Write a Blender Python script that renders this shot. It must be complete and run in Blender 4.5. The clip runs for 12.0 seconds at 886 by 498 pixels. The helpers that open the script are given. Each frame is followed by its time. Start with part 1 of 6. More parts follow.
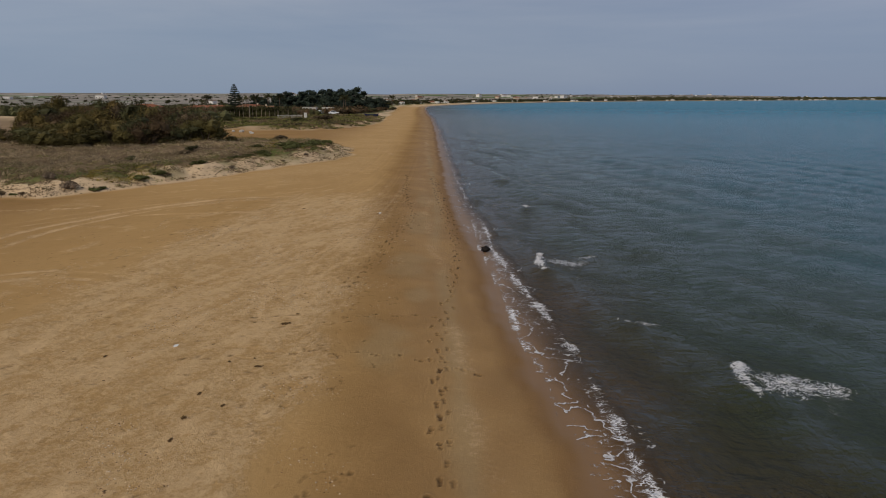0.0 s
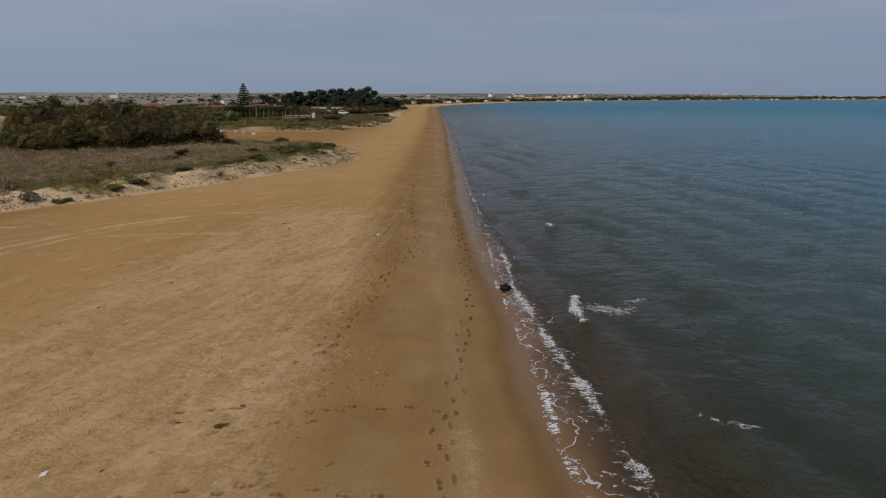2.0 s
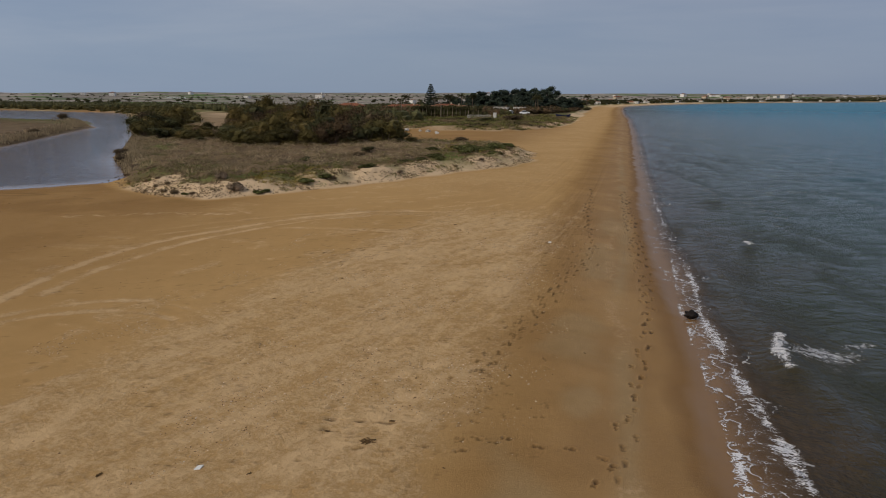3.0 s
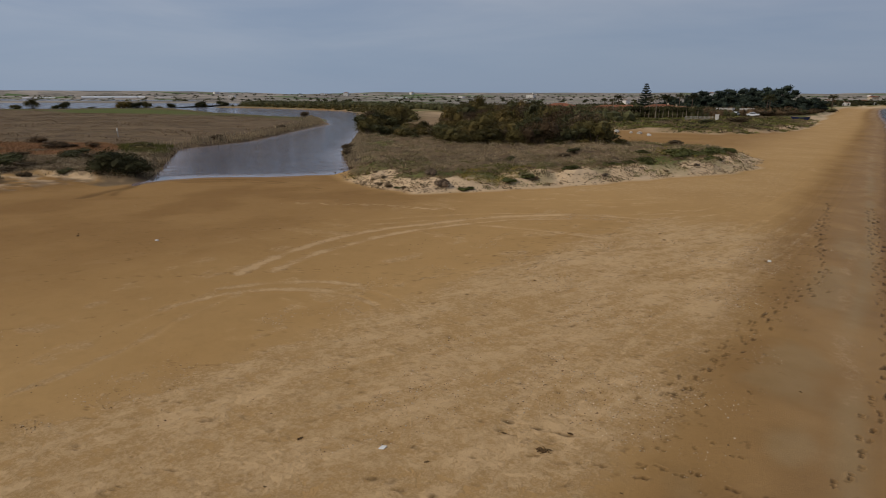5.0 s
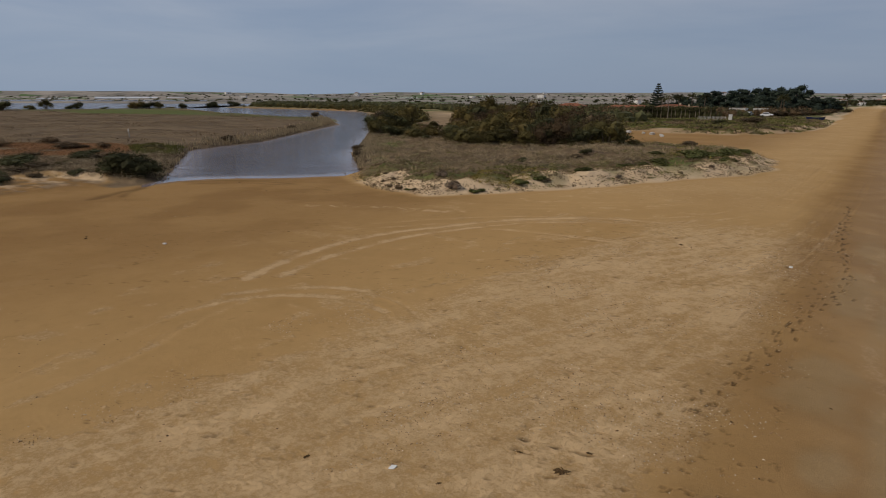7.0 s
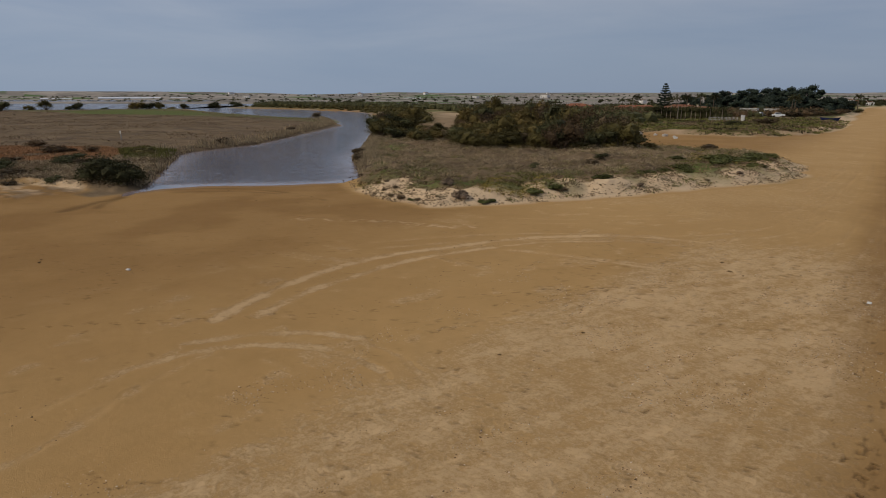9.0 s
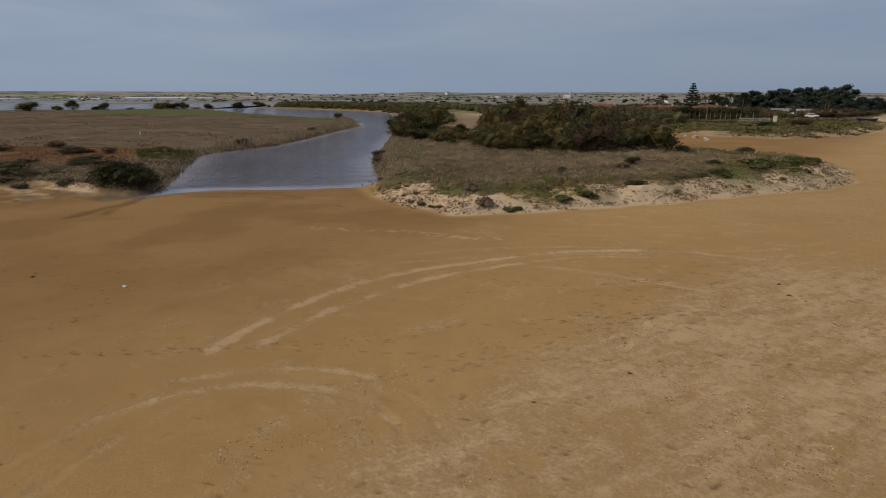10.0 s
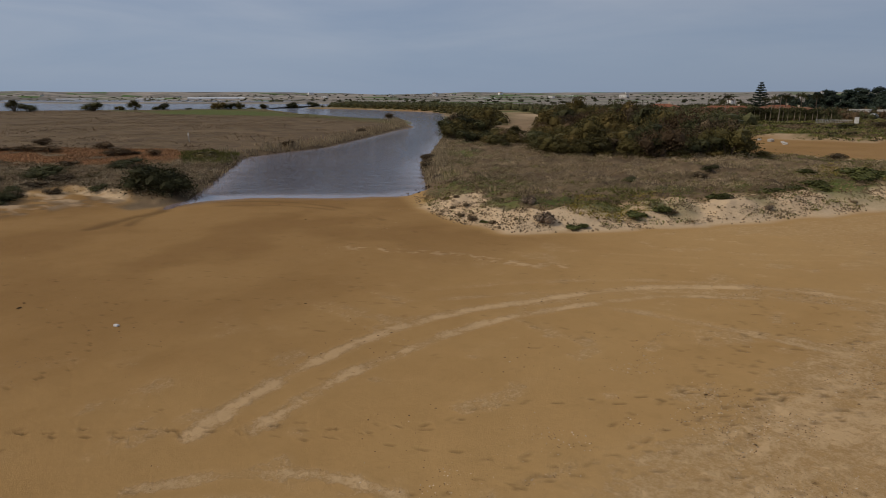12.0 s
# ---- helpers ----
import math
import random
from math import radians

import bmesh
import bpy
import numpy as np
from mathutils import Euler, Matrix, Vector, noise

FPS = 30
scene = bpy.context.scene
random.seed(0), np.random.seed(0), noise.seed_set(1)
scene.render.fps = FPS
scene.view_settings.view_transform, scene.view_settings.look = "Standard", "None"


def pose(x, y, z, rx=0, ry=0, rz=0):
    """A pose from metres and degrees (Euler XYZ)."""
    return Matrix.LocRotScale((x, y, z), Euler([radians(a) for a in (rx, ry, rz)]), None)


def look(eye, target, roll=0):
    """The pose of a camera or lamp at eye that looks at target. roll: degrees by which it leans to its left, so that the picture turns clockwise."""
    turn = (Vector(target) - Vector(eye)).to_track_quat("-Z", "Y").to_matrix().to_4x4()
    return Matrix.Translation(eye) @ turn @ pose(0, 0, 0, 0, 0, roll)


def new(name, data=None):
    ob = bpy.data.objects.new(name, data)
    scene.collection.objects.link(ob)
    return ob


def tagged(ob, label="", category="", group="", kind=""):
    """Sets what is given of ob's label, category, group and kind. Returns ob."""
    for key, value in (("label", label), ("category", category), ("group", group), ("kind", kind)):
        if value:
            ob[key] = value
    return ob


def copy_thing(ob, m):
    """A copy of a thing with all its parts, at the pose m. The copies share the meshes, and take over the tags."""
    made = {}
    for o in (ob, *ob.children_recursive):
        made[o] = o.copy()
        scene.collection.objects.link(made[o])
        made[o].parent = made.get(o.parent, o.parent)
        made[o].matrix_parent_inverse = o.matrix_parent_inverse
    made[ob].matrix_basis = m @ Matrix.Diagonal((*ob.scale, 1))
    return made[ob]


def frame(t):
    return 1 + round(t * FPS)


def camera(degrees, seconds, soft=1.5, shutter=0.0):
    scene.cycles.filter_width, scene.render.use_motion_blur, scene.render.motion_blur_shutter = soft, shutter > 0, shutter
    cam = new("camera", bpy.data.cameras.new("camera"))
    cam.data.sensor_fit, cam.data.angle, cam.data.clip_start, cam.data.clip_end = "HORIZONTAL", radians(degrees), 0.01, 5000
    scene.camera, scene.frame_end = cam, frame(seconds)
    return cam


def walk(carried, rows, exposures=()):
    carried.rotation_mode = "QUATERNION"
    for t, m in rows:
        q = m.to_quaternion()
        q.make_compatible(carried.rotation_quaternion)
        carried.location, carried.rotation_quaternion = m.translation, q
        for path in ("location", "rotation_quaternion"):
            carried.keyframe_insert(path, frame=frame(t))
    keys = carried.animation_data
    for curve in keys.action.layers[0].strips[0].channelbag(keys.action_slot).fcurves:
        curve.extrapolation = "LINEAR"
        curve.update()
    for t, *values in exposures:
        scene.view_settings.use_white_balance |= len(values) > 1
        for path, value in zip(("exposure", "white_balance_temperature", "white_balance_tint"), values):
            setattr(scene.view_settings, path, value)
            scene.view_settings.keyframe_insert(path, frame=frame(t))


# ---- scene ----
# ---- camera ----
cam = camera(70.7, 12.0, soft=1.0)
METRES, EYE, TILT, LEAN, TURN = 22.255, 7.5, 0.0, 0.4, 0.0
ROWS = [
    (0.0, 0.0, 0.0, 0.0, 0.09, -13.61, -0.39),
    (0.5, 0.0012, 0.0853, 0.0003, 0.08, -13.62, -0.39),
    (1.0, 0.0035, 0.165, 0.001, 0.08, -13.66, -0.32),
    (1.5, 0.0053, 0.2389, 0.0008, 0.07, -13.67, -0.28),
    (2.0, 0.0046, 0.3032, 0.001, 1.2, -13.66, -0.37),
    (2.5, 0.0017, 0.3536, 0.0003, 7.21, -13.7, -0.42),
    (3.0, -0.0016, 0.3762, 0.0005, 17.38, -13.77, -0.47),
    (3.5, -0.0005, 0.3838, 0.0004, 29.16, -13.86, -0.48),
    (3.7, -0.0004, 0.3842, 0.0006, 31.8, -13.87, -0.48),
    (4.2, 0.0004, 0.3855, 0.0014, 34.75, -13.89, -0.46),
    (4.7, 0.0014, 0.3866, 0.0026, 35.75, -13.91, -0.45),
    (5.3, 0.0022, 0.3874, 0.0038, 36.2, -13.92, -0.43),
    (5.5, 0.0024, 0.3875, 0.0042, 36.32, -13.92, -0.43),
    (6.0, 0.0025, 0.3873, 0.0047, 36.62, -13.93, -0.42),
    (6.5, -0.0017, 0.3907, 0.0053, 36.82, -13.93, -0.42),
    (7.0, -0.0182, 0.4089, 0.0058, 36.93, -13.92, -0.38),
    (9.0, -0.1552, 0.573, 0.0087, 37.22, -13.92, -0.34),
    (9.5, -0.1939, 0.6206, 0.0108, 37.29, -13.93, -0.32),
    (10.0, -0.2339, 0.6679, 0.0121, 39.2, -13.94, -0.31),
    (10.5, -0.2724, 0.7151, 0.0132, 41.45, -13.96, -0.27),
    (11.0, -0.3124, 0.7615, 0.0127, 42.52, -13.96, -0.25),
    (11.5, -0.3526, 0.8053, 0.0132, 43.16, -13.97, -0.24),
    (12.0, -0.3932, 0.8473, 0.0135, 43.87, -13.96, -0.23),
]
walk(cam, [(t, pose(0, 0, EYE, TILT, LEAN, TURN) @ pose(METRES * x, METRES * y, METRES * z, 90 + pitch, roll, yaw)) for t, x, y, z, yaw, pitch, roll in ROWS])

# ---- sky and sun ----
SUN_HEIGHT, SUN_TURN = 38.0, 215.0
world = bpy.data.worlds.new("sky")
scene.world = world
world.use_nodes = True
wt = world.node_tree
wt.nodes.clear()


def node(tree, kind, **values):
    n = tree.nodes.new(kind)
    for key, value in values.items():
        if key in n.inputs:
            n.inputs[key].default_value = value
    return n


sky_tex = wt.nodes.new("ShaderNodeTexSky")
sky_tex.sky_type = "NISHITA"
sky_tex.sun_disc = False
sky_tex.sun_elevation = radians(SUN_HEIGHT)
sky_tex.sun_rotation = radians(SUN_TURN)
clear_sky = node(wt, "ShaderNodeBackground", Strength=0.06)
cloud_sky = node(wt, "ShaderNodeBackground", Strength=1.0)
coord = wt.nodes.new("ShaderNodeTexCoord")
stretch = wt.nodes.new("ShaderNodeMapping")
stretch.inputs["Scale"].default_value = (1.0, 1.6, 9.0)
stretch.inputs["Rotation"].default_value = (0.0, 0.05, 0.4)
cloud = node(wt, "ShaderNodeTexNoise", Scale=1.7, Detail=6.0, Roughness=0.55, Distortion=0.4)
cloud_ramp = wt.nodes.new("ShaderNodeValToRGB")
cloud_ramp.color_ramp.elements[0].position, cloud_ramp.color_ramp.elements[0].color = 0.28, (0.200, 0.256, 0.362, 1)
cloud_ramp.color_ramp.elements[1].position, cloud_ramp.color_ramp.elements[1].color = 0.72, (0.352, 0.380, 0.445, 1)
sky_mix = node(wt, "ShaderNodeMixShader", Fac=0.9)
world_out = wt.nodes.new("ShaderNodeOutputWorld")
wt.links.new(coord.outputs["Generated"], stretch.inputs["Vector"])
wt.links.new(stretch.outputs["Vector"], cloud.inputs["Vector"])
wt.links.new(cloud.outputs["Fac"], cloud_ramp.inputs["Fac"])
low = wt.nodes.new("ShaderNodeSeparateXYZ")
wt.links.new(coord.outputs["Generated"], low.inputs[0])
rise = wt.nodes.new("ShaderNodeMapRange")
rise.inputs["From Min"].default_value, rise.inputs["From Max"].default_value = -0.02, 0.22
wt.links.new(low.outputs["Z"], rise.inputs["Value"])
veil = wt.nodes.new("ShaderNodeMix")
veil.data_type = "RGBA"
veil.inputs[6].default_value = (0.208, 0.270, 0.372, 1)
wt.links.new(rise.outputs["Result"], veil.inputs[0])
wt.links.new(cloud_ramp.outputs["Color"], veil.inputs[7])
# the veil turns bluer over the open sea
seaward = wt.nodes.new("ShaderNodeMapRange")
seaward.inputs["From Min"].default_value, seaward.inputs["From Max"].default_value = -0.35, 0.45
wt.links.new(low.outputs["X"], seaward.inputs["Value"])
tint = wt.nodes.new("ShaderNodeMix")
tint.data_type, tint.blend_type = "RGBA", "MULTIPLY"
tint.inputs[7].default_value = (0.985, 0.99, 1.05, 1)
wt.links.new(seaward.outputs["Result"], tint.inputs[0])
wt.links.new(veil.outputs[2], tint.inputs[6])
wt.links.new(tint.outputs[2], cloud_sky.inputs["Color"])
# the veil of cloud is thinner and brighter towards the land
glow = wt.nodes.new("ShaderNodeMapRange")
glow.inputs["From Min"].default_value, glow.inputs["From Max"].default_value = 0.1, -0.9
glow.inputs["To Min"].default_value, glow.inputs["To Max"].default_value = 0.97, 1.18
wt.links.new(low.outputs["X"], glow.inputs["Value"])
wt.links.new(glow.outputs["Result"], cloud_sky.inputs["Strength"])
wt.links.new(sky_tex.outputs["Color"], clear_sky.inputs["Color"])
wt.links.new(clear_sky.outputs[0], sky_mix.inputs[1])
wt.links.new(cloud_sky.outputs[0], sky_mix.inputs[2])
wt.links.new(sky_mix.outputs[0], world_out.inputs["Surface"])

sun_data = bpy.data.lights.new("sun", "SUN")
sun_data.energy, sun_data.angle, sun_data.color = 2.0, radians(8), (1.0, 0.90, 0.76)
sun = new("sun", sun_data)
# compass bearing of the sun: SUN_TURN degrees clockwise from +y
sun_way = Vector((math.sin(radians(SUN_TURN)) * math.cos(radians(SUN_HEIGHT)), math.cos(radians(SUN_TURN)) * math.cos(radians(SUN_HEIGHT)), math.sin(radians(SUN_HEIGHT))))
sun.matrix_world = look(sun_way * 100, (0, 0, 0))
scene.view_settings.exposure = 0.0

# ---- numbers of the plan ----
SEA, LAGOON = -0.3, -0.3
SHORE = [(60, -4900), (30, -300), (9, -50), (4.2, -3), (3.2, 10), (2.8, 16), (2.0, 25), (1.75, 31), (0.7, 45), (0.2, 60), (-0.7, 102), (-2.4, 170), (-4.8, 245), (-9, 330), (-12.4, 416), (-15, 520), (-14, 604),
         (9, 724), (49, 860), (101, 1001), (226, 1197), (476, 1485), (798, 1765), (1489, 2165), (2600, 2550), (4950, 2900), (4950, -4900)]
RIVER = [(-56.6, 38.6), (-57.3, 42), (-55.6, 45.8), (-50.8, 49.8), (-47.3, 54.5), (-48.6, 58.6), (-58.5, 67.7), (-65.3, 74.0), (-72.7, 83.2), (-104, 119), (-150, 170), (-204, 228), (-240, 263), (-277, 268),
         (-349, 292), (-390, 286), (-440, 300), (-520, 380), (-500, 340), (-395, 245), (-364, 231), (-270, 195), (-200, 173), (-180, 174), (-160, 158), (-139, 140), (-110, 100), (-95.5, 80), (-92.7, 71), (-90, 64), (-86.8, 60.8), (-59.6, 41.6)]
PONDS = [(-455, 60), (-440, 132), (-415, 195), (-425, 264), (-470, 355), (-655, 500), (-713, 384), (-833, 369), (-955, 273), (-1236, 262), (-1500, 100), (-1000, -300), (-500, -100)]
PANS = [(-1300, 420), (-1050, 640), (-1250, 900), (-1750, 700), (-2300, 500), (-2100, 100), (-1700, 150)]
DUNE = [(-46.2, 54.5), (-43.2, 52.2), (-40, 50.0), (-35.8, 48.2), (-31.2, 47.9), (-28.9, 50.3), (-26.6, 52.9), (-24.5, 56.1), (-21.2, 61.0), (-17.2, 69), (-13.6, 75), (-12.2, 82), (-13.4, 92), (-17.8, 101), (-28, 104), (-36, 103), (-44, 108),
        (-58, 132), (-75, 150), (-120, 190), (-200, 270), (-275, 290), (-241, 263), (-205, 227.5), (-104.6, 118.6), (-73.2, 82.8), (-65.8, 73.6), (-59, 67.3), (-49, 58.2)]
INLAND = [(-275, 282), (-200, 262), (-120, 182), (-75, 152), (-53, 150), (-37, 145), (-27, 148), (-21, 165), (-19, 190), (-21, 225), (-23, 261), (-27, 330), (-32, 416), (-38, 520), (-36, 620), (-12, 745), (30, 880), (82, 1025), (205, 1225), (455, 1520),
          (780, 1800), (1470, 2200), (2590, 2590), (4950, 2950), (4950, 4950), (-4950, 4950), (-4950, 600), (-1400, 950), (-700, 520), (-500, 395), (-420, 310), (-349, 298)]
MARSH = [(-57.2, 37.8), (-59.2, 41.0), (-86.4, 60.2), (-89.6, 63.6), (-92.2, 71.2), (-94.8, 80.4), (-109.4, 100.5), (-138.8, 140.7), (-159.4, 158.6), (-180, 174.6), (-200, 173.6), (-270, 195.6), (-364, 231.6), (-398, 244), (-425, 264), (-414, 195),
         (-438, 132), (-453, 60), (-498, -100), (-600, -400), (-300, -300), (-120, -40), (-90, 10), (-75, 25), (-68.8, 31.0), (-67.6, 35.2), (-62.4, 36.9)]

RNG = np.random.default_rng(7)
LATTICE = RNG.random((256, 256))


def vnoise(x, y, size, octaves=3, shift=0.0):
    """Smooth noise in 0..1 with features of the given size in metres."""
    total, weight, amp = 0.0, 0.0, 1.0
    for o in range(octaves):
        u, v = x / size + 31.7 * o + shift, y / size + 17.3 * o - 2.3 * shift
        i, j = np.floor(u).astype(int), np.floor(v).astype(int)
        f, g = u - i, v - j
        f, g = f * f * (3 - 2 * f), g * g * (3 - 2 * g)
        i0, i1, j0, j1 = i % 256, (i + 1) % 256, j % 256, (j + 1) % 256
        total = total + amp * ((LATTICE[i0, j0] * (1 - f) + LATTICE[i1, j0] * f) * (1 - g) + (LATTICE[i0, j1] * (1 - f) + LATTICE[i1, j1] * f) * g)
        weight, amp, size = weight + amp, amp * 0.5, size * 0.5
    return total / weight


def line_distance(x, y, line):
    best = np.full(np.shape(x), 1e9)
    for (ax, ay), (bx, by) in zip(line[:-1], line[1:]):
        ex, ey = bx - ax, by - ay
        h = np.clip(((x - ax) * ex + (y - ay) * ey) / (ex * ex + ey * ey + 1e-9), 0, 1)
        best = np.minimum(best, (x - ax - h * ex) ** 2 + (y - ay - h * ey) ** 2)
    return np.sqrt(best)


def inside(x, y, poly):
    odd = np.zeros(np.shape(x), bool)
    for (ax, ay), (bx, by) in zip(poly, poly[1:] + poly[:1]):
        if ay != by:
            odd ^= ((ay > y) != (by > y)) & (x < (bx - ax) * (y - ay) / (by - ay) + ax)
    return odd


def area(x, y, poly):
    """Distance to the outline: negative inside."""
    d = line_distance(x, y, poly + poly[:1])
    return np.where(inside(x, y, poly), -d, d)


def ramp(v, a, b):
    t = np.clip((v - a) / (b - a), 0, 1)
    return t * t * (3 - 2 * t)


def shore(x, y):
    """Distance from the water's edge, positive on land."""
    d = area(x, y, SHORE)
    return d + 0.8 * (vnoise(x, y, 2.4, 3, 40.0) - 0.5) * (1 - ramp(np.abs(d), 2, 6))


def relief(x, y):
    """Height of the ground and its covers."""
    sea = shore(x, y)
    river = area(x, y, RIVER)
    pond = np.minimum(area(x, y, PONDS), area(x, y, PANS))
    dune = area(x, y, DUNE) + 1.6 * (vnoise(x, y, 2.6) - 0.5)
    inland = area(x, y, INLAND) + 3.0 * (vnoise(x, y, 4.5) - 0.5)
    marsh = area(x, y, MARSH) + 1.6 * (vnoise(x, y, 2.5, shift=3) - 0.5)
    z = np.where(sea > 0, SEA + 0.55 * (1 - np.exp(-np.maximum(sea, 0) / 3.5)), SEA + np.maximum(-2.6, 0.045 * sea))
    beach = z
    water = np.minimum(river, pond)
    z = np.where(sea > 0, np.minimum(z, LAGOON + 0.016 * np.maximum(water, 0) + 0.02 * np.tanh(np.maximum(water, 0) / 0.6)), z)
    hummock = vnoise(x, y, 5.0, 4, 1.0)
    clod = 0.75 * (vnoise(x, y, 1.1, 3, 13.0) - 0.5)
    dune_up = ramp(-dune, -0.2, 3.2) * (0.55 + 0.55 * hummock + 0.35 * ramp(-dune, 3, 14) + clod)
    inland_up = ramp(-inland, 0, 4.0) * (0.5 + 0.5 * hummock)
    marsh_up = ramp(-marsh, 0, 1.4) * (0.35 + 0.22 * vnoise(x, y, 3.0, 3, 5.0))
    z = z + dune_up + inland_up + marsh_up
    # beds of river and ponds
    z = np.where(water < 0, LAGOON + np.maximum(-0.9, 0.06 * water), z)
    far = np.hypot(x, y)
    hills = ramp(far, 900, 3600) * (5 + 22 * ramp(vnoise(x, y, 620, 4, 2.0), 0.2, 0.8)) + ramp(far, 3000, 4800) * 16 * vnoise(x, y, 1400, 2, 9.0)
    hills = hills * (1 + 0.15 * ramp(-x, 600, 2800)) * (1 - 0.62 * ramp(x, 450, 2200))
    z = z + np.where(sea > 0, hills * ramp(sea, 20, 500), 0) * ramp(pond, 0, 300)
    return z, sea, river, pond, dune, inland, marsh, water


def height(x, y):
    return float(relief(np.array([float(x)]), np.array([float(y)]))[0][0])

# ---- materials ----
def material(name, roughness=0.8, specular=0.3):
    m = bpy.data.materials.new(name)
    m.use_nodes = True
    t = m.node_tree
    b = t.nodes["Principled BSDF"]
    b.inputs["Roughness"].default_value = roughness
    b.inputs["Specular IOR Level"].default_value = specular
    return m, t, b


def noise_tex(t, vec, scale, detail=4.0, rough=0.6, distortion=0.0):
    n = node(t, "ShaderNodeTexNoise", Scale=scale, Detail=detail, Roughness=rough, Distortion=distortion)
    if vec is not None:
        t.links.new(vec, n.inputs["Vector"])
    return n.outputs["Fac"]


def span(t, value, a, b, lo=0.0, hi=1.0):
    n = t.nodes.new("ShaderNodeMapRange")
    n.clamp = True
    n.inputs["From Min"].default_value, n.inputs["From Max"].default_value = a, b
    n.inputs["To Min"].default_value, n.inputs["To Max"].default_value = lo, hi
    t.links.new(value, n.inputs["Value"])
    return n.outputs["Result"]


def calc(t, kind, a, b):
    n = t.nodes.new("ShaderNodeMath")
    n.operation = kind
    for socket, v in zip(n.inputs, (a, b)):
        if isinstance(v, (int, float)):
            socket.default_value = v
        else:
            t.links.new(v, socket)
    return n.outputs[0]


def blend(t, fac, a, b, kind="MIX"):
    n = t.nodes.new("ShaderNodeMix")
    n.data_type, n.blend_type = "RGBA", kind
    for socket, v in ((n.inputs[0], fac), (n.inputs[6], a), (n.inputs[7], b)):
        if isinstance(v, (int, float)):
            socket.default_value = v
        elif isinstance(v, tuple):
            socket.default_value = (*v, 1.0)
        else:
            t.links.new(v, socket)
    return n.outputs[2]


def bumped(t, b, value, strength, distance):
    n = node(t, "ShaderNodeBump", Strength=strength, Distance=distance)
    t.links.new(value, n.inputs["Height"])
    t.links.new(n.outputs["Normal"], b.inputs["Normal"])
    return n


def mapped(t, vec, scale=(1, 1, 1), turn=(0, 0, 0)):
    n = t.nodes.new("ShaderNodeMapping")
    n.inputs["Scale"].default_value, n.inputs["Rotation"].default_value = scale, turn
    t.links.new(vec, n.inputs["Vector"])
    return n.outputs["Vector"]


def position(t):
    return t.nodes.new("ShaderNodeNewGeometry").outputs["Position"]


def channels(t, name):
    a = t.nodes.new("ShaderNodeAttribute")
    a.attribute_name = name
    s = t.nodes.new("ShaderNodeSeparateColor")
    t.links.new(a.outputs["Color"], s.inputs["Color"])
    return s.outputs["Red"], s.outputs["Green"], s.outputs["Blue"], a.outputs["Alpha"]


def plain(name, color, roughness=0.8, scale=3.0, amount=0.35, bump=0.0, metallic=0.0, specular=0.06, vary=0.0, island=0.0, second=None):
    """A surface of one base colour with blotches and grain; vary: between objects, island: between loose pieces."""
    m, t, b = material(name, roughness, specular)
    b.inputs["Metallic"].default_value = metallic
    pos = t.nodes.new("ShaderNodeTexCoord").outputs["Object"]
    big, fine = noise_tex(t, pos, scale, 3), noise_tex(t, pos, scale * 9, 4)
    dark, light = tuple(c * (1 - amount) for c in color), tuple(min(1, c * (1 + amount)) for c in color)
    col = blend(t, span(t, calc(t, "ADD", calc(t, "MULTIPLY", big, 0.6), calc(t, "MULTIPLY", fine, 0.4)), 0.3, 0.7), dark, light)
    if second:
        pick = t.nodes.new("ShaderNodeObjectInfo").outputs["Random"]
        col = blend(t, span(t, pick, 0.45, 1.0, 0.0, 0.85), col, second)
    if vary:
        col = blend(t, 1.0, col, span_grey(t, t.nodes.new("ShaderNodeObjectInfo").outputs["Random"], vary), "MULTIPLY")
    if island:
        col = blend(t, 1.0, col, span_grey(t, t.nodes.new("ShaderNodeNewGeometry").outputs["Random Per Island"], island), "MULTIPLY")
    t.links.new(col, b.inputs["Base Color"])
    if bump:
        bumped(t, b, fine, bump, 0.02)
    return m


def span_grey(t, value, amount):
    v = span(t, value, 0, 1, 1 - amount, 1 + amount)
    c = t.nodes.new("ShaderNodeCombineColor")
    for i in range(3):
        t.links.new(v, c.inputs[i])
    return c.outputs[0]


